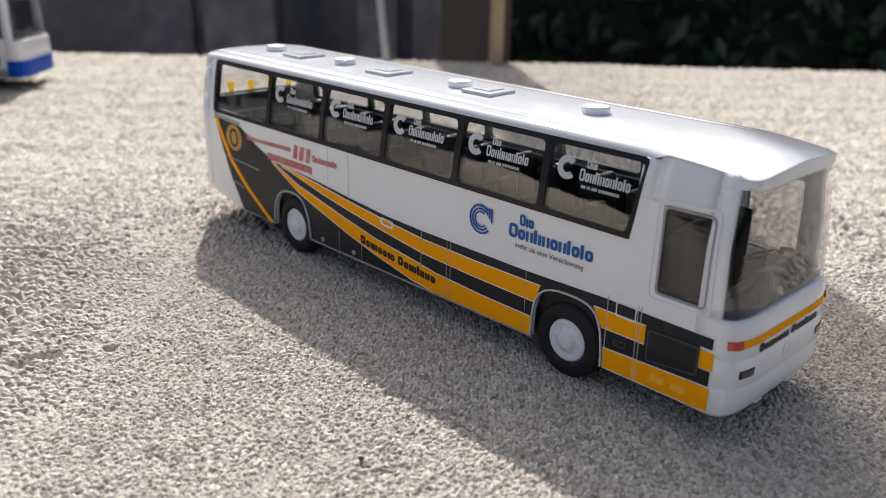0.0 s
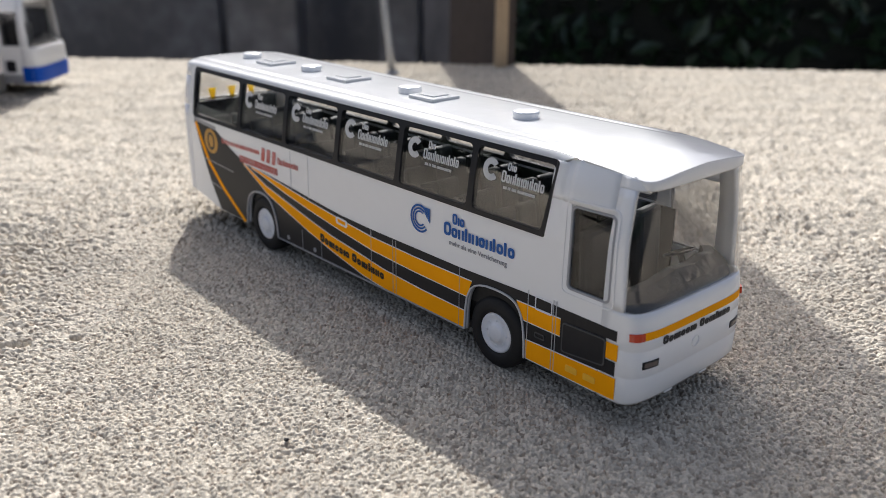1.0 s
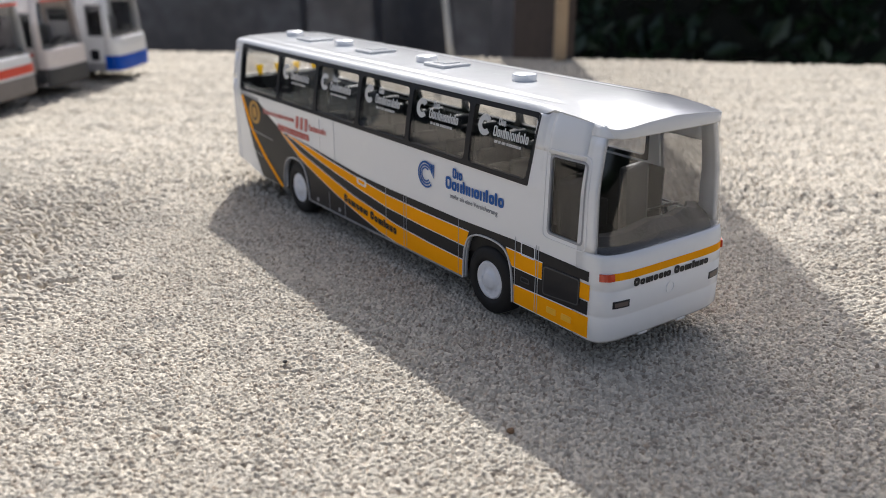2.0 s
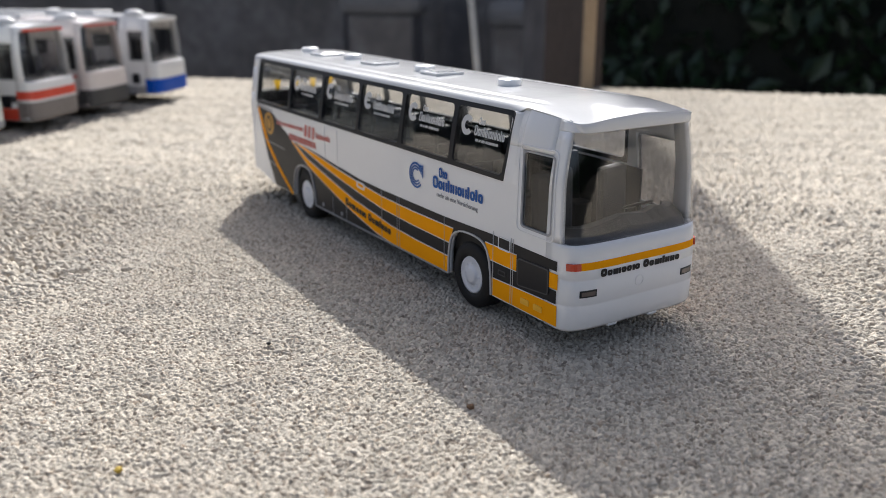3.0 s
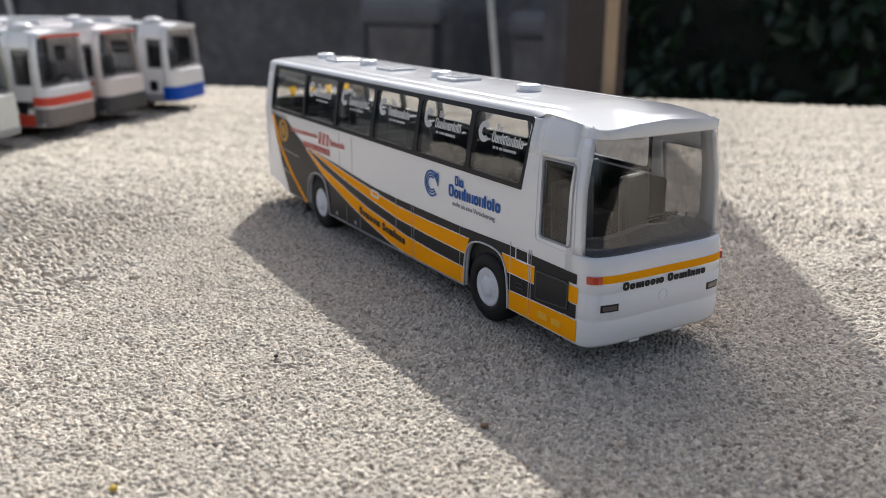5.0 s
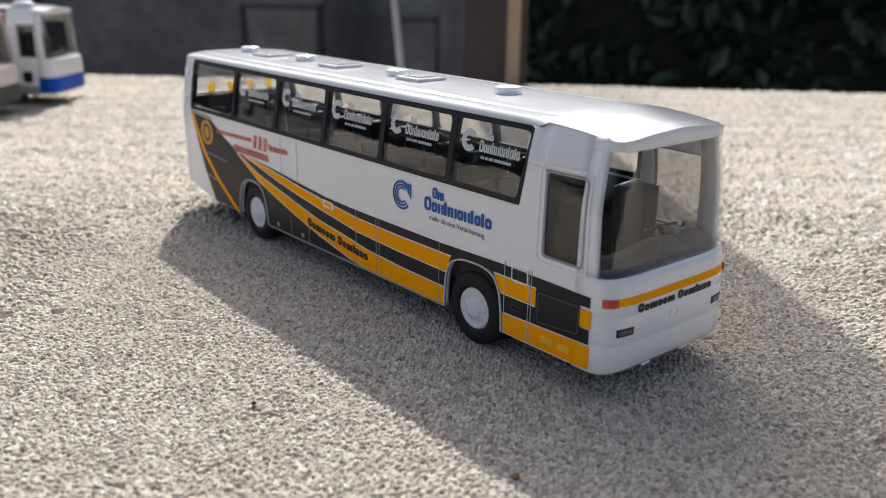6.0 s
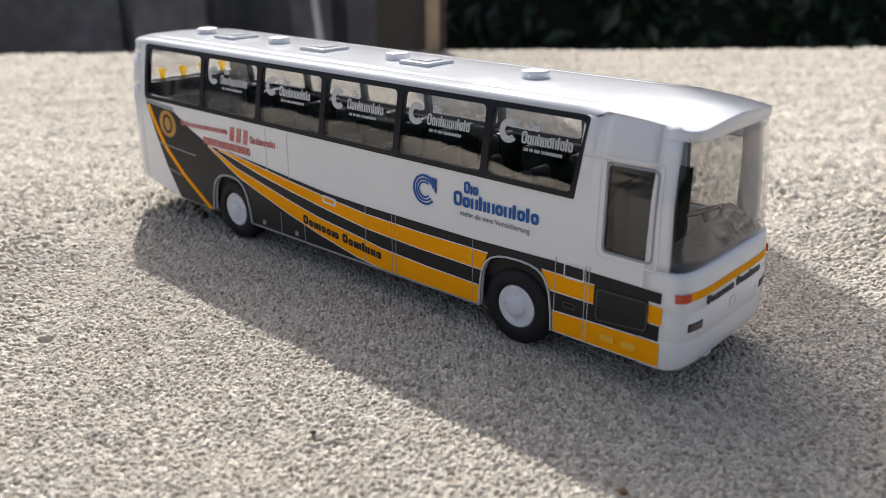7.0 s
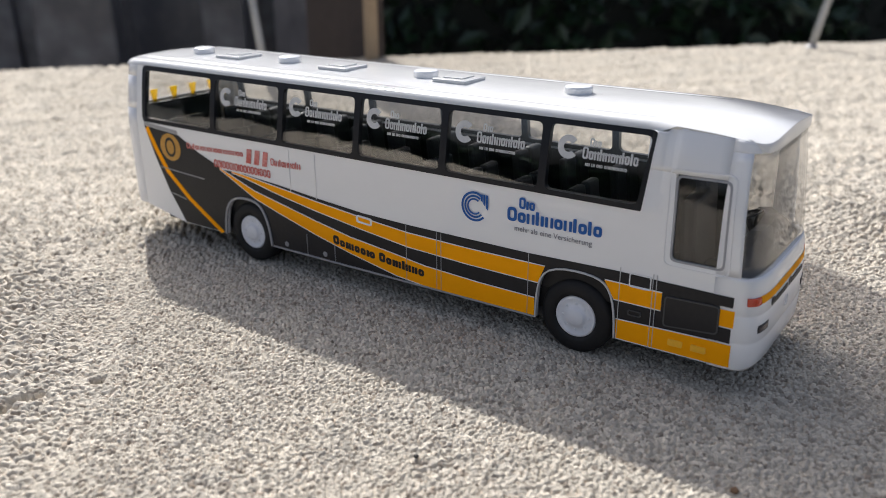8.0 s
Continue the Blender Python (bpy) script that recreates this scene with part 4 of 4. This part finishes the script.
# Near-black that paints the shade deep between the leaves.
CORE_SHADE = material("hedge_core_shade", (0.012, 0.014, 0.010), 0.9, scale=25, vary=0.6, bump=0.5, bump_scale=60)
DROP = -750.0


def along(a, b, z):
    return ((a - b) * math.sqrt(0.5), (a + b) * math.sqrt(0.5), z)


def slanted_box(a0, a1, b0, b1, z0, z1, bevel=0.0):
    bm = box(a0, a1, b0, b1, z0, z1, bevel)
    bmesh.ops.rotate(bm, cent=(0, 0, 0), matrix=Matrix.Rotation(radians(45), 3, "Z"), verts=bm.verts)
    return bm


garden = grid_mesh([[(x * 1000.0, y * 1000.0, DROP + (0 if abs(x) > 3 else 6 * math.sin(x * 5 + y * 3))) for y in (-400, -40, -8, -3, -1.5, -0.5, 0.5, 1.5, 3, 8, 40, 400)] for x in (-400, -40, -8, -3, -1.5, -0.5, 0.5, 1.5, 3, 8, 40, 400)])
tagged(part("garden_ground", garden, SOIL, None), "dark shaded garden soil below the slab", "ground", kind="structure")
support = slanted_box(-1490, 1490, NEAR_EDGE + 4, 320, DROP + 5, -8)
tagged(part("slab_support", support, GREY, None), "grey masonry base under the slab", "wall", kind="structure")

panel = thing("brown_board", "dark brown upright board behind the slab edge", "board", pose(-0.2676, 0.2352, DROP * MM))
ang = math.degrees(math.atan2(23, -67))
bm = box(-35.5, 35.5, -1, 7, 0, 1400, 0.8)
bmesh.ops.rotate(bm, cent=(0, 0, 0), matrix=Matrix.Rotation(radians(ang + 180), 3, "Z"), verts=bm.verts)
part("board", bm, BOARD, panel)
# Tan strip added for the sunlit narrow side of the brown board.
lath = thing("sunlit_edge_strip", "slim tan strip for the sunlit side of the board", "lath", pose(-0.2331, 0.2217, DROP * MM))
dark = thing("charcoal_board", "charcoal upright board beside the brown one", "board", pose(-0.3244, 0.2544, DROP * MM))
bm = box(-22, 22, 1, 9, 0, 1400, 0.8)
bmesh.ops.rotate(bm, cent=(0, 0, 0), matrix=Matrix.Rotation(radians(ang + 180), 3, "Z"), verts=bm.verts)
part("board", bm, CHARCOAL, dark)
bm = box(-1.8, 3, -4, 2, 0, 1400, 0.6)
bmesh.ops.rotate(bm, cent=(0, 0, 0), matrix=Matrix.Rotation(radians(ang + 180), 3, "Z"), verts=bm.verts)
part("lath", bm, SUNLIT_EDGE, lath)


def rod(x, y, foot, top, dx, dy, label):
    """A thin leaning rod from the foot to the top."""
    base = thing("metal_rod", label, "rod", pose(x * MM, y * MM, foot * MM), "leaning rods")
    n = 6
    part("shaft", tube([(dx * k / n, dy * k / n, (top - foot) * k / n) for k in range(n + 1)], 1.9, 12), ROD, base, smooth=True)
    part("foot", lathe([(3.2, -0.5), (3.4, 0.4), (2.8, 1.0), (1.9, 1.6)], 16), GREY, base)


rod(-249.2, 161.1, 0, 78, -5.8, -5.6, "thin grey metal rod leaning on the slab")
rod(-54, 383, 0, 78, 16, 1, "thin grey metal rod at the slab edge")
rod(-501, -34, 0, 95, -7, -9, "thin grey metal rod behind the parked buses")

fence = thing("dark_screen", "dark charcoal garden screen in shade", "screen", pose(0, 0, DROP * MM))
for k in range(14):
    a0 = -1750 + 128 * k
    part("screen_panel", slanted_box(a0, a0 + 133, 880 + (k % 2) * 14, 892 + (k % 2) * 14, 0, 1060, 1.0), CHARCOAL, fence)
# Blocks on dark posts, added for blurred pale patches like reflections in glass.
for label, a, b, w, z in (("pale block added for a blurred pale patch", -232, 700, 84, 37), ("small pale block added for a blurred pale patch", -110, 760, 50, 24)):
    pier = thing("patch_stand_in", label, "pier", pose(*[c * MM for c in along(a, b, DROP)]))
    part("patch_post", slanted_box(-w * 0.4, w * 0.4, -20, 20, 0, z - 14 - DROP, 2), CHARCOAL, pier)
    part("patch_block", slanted_box(-w / 2, w / 2, -26, 26, z - 14 - DROP, z + 12 - DROP, 9), PALE_PATCH, pier, "pale block for the blurred patch")


def hedge():
    """A dense dark hedge: a core coloured near-black for the shade inside and thousands of leaves."""
    root = thing("hedge", "dense dark green hedge in deep shade", "hedge", pose(0, 0, DROP * MM))
    rng = np.random.default_rng(5)
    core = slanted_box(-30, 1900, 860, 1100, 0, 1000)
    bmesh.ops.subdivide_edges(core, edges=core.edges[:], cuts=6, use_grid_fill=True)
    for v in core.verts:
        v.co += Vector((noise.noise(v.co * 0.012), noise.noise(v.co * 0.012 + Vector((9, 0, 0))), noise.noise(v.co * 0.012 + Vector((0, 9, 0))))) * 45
    part("shade_core", core, CORE_SHADE, root)
    n = 16000
    a = rng.uniform(-60, 1900, n)
    depth = rng.uniform(0, 1, n) ** 1.5
    z = rng.uniform(250, 1060, n)
    b = 800 + 120 * depth + 30 * np.sin(a * 0.021) + 25 * np.sin(z * 0.017 + a * 0.011)
    size = rng.uniform(9, 20, n)
    u = rng.normal(size=(n, 3))
    u /= np.linalg.norm(u, axis=1)[:, None]
    w = np.cross(u, rng.normal(size=(n, 3)))
    w /= np.linalg.norm(w, axis=1)[:, None]
    r = math.sqrt(0.5)
    c = np.stack([(a - b) * r, (a + b) * r, z], -1)
    up = np.cross(u, w)
    pts = np.stack([c - u * size[:, None], c + w * size[:, None] * 0.5 + up * size[:, None] * 0.15, c + u * size[:, None], c - w * size[:, None] * 0.5 + up * size[:, None] * 0.15], 1).reshape(-1, 3) * MM
    me = bpy.data.meshes.new("leaves")
    faces = np.arange(4 * n).reshape(n, 4)
    me.from_pydata(pts.tolist(), [], np.concatenate([faces[:, :3], faces[:, [0, 2, 3]]]).tolist())
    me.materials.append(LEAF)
    ob = new("leaves", me)
    ob.parent = root
    tagged(ob, "small glossy dark leaves", kind="stuff")


hedge()


def far_trees():
    """A dark garden hedge all round the open side, its top uneven, mirrored in the panes."""
    root = thing("garden_hedge", "tall dark green hedge round the open side of the garden", "hedge", pose(0, 0, DROP * MM))
    rng = np.random.default_rng(8)
    n = 9000
    turn = rng.uniform(radians(150), radians(395), n)
    top = 1130 + 130 * np.sin(turn * 7) + 110 * np.sin(turn * 17 + 1) + 100 * np.sin(turn * 41 + 2) + 70 * np.sin(turn * 97)
    z = top * rng.uniform(0, 1, n) ** 0.6
    far = 11000 + rng.uniform(-500, 500, n)
    size = rng.uniform(90, 210, n)
    c = np.stack([far * np.cos(turn), far * np.sin(turn), z], -1)
    u = rng.normal(size=(n, 3))
    u /= np.linalg.norm(u, axis=1)[:, None]
    w = np.cross(u, rng.normal(size=(n, 3)))
    w /= np.linalg.norm(w, axis=1)[:, None]
    pts = np.stack([c - u * size[:, None], c + w * size[:, None] * 0.6, c + u * size[:, None], c - w * size[:, None] * 0.6], 1).reshape(-1, 3) * MM
    me = bpy.data.meshes.new("leaves")
    me.from_pydata(pts.tolist(), [], np.arange(4 * n).reshape(n, 4).tolist())
    me.materials.append(LEAF)
    ob = new("leaves", me)
    ob.parent = root
    tagged(ob, "dark green foliage", kind="stuff")
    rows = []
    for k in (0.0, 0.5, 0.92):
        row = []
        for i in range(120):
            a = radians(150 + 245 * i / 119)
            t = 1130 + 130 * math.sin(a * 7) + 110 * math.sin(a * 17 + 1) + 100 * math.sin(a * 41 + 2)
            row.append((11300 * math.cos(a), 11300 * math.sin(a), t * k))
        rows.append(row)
    solid(part("shade_core", grid_mesh(rows), CORE_SHADE, root, sheet=True), 400)


far_trees()

# ---- crumbs on the slab ----
CRUMB = material("brown_crumb", (0.20, 0.115, 0.06), 0.8, scale=900, vary=0.6, bump=0.4, bump_scale=3000)
DARK_CRUMB = material("dark_crumb", (0.05, 0.045, 0.04), 0.8, scale=900, vary=0.6, bump=0.4, bump_scale=3000)
YELLOW_CRUMB = material("yellow_crumb", (0.55, 0.38, 0.06), 0.8, scale=900, vary=0.6, bump=0.4, bump_scale=3000)
for x, y, r, mat, label in ((32.2, -36.0, 0.5, CRUMB, "tiny reddish brown crumb on the concrete"), (-3.3, -51.6, 0.34, DARK_CRUMB, "tiny dark crumb on the concrete"), (22.5, -80.9, 0.5, YELLOW_CRUMB, "tiny yellowish crumb on the concrete")):
    bm = bmesh.new()
    bmesh.ops.create_icosphere(bm, subdivisions=3, radius=r)
    for v in bm.verts:
        v.co *= 1 + 0.45 * noise.noise(v.co * 2.2 / r + Vector((x, y, 0)))
        v.co.z *= 0.7
    tagged(part("crumb", moved(bm, x, y, 0.1), mat, None, smooth=True), label, "crumb", "crumbs")
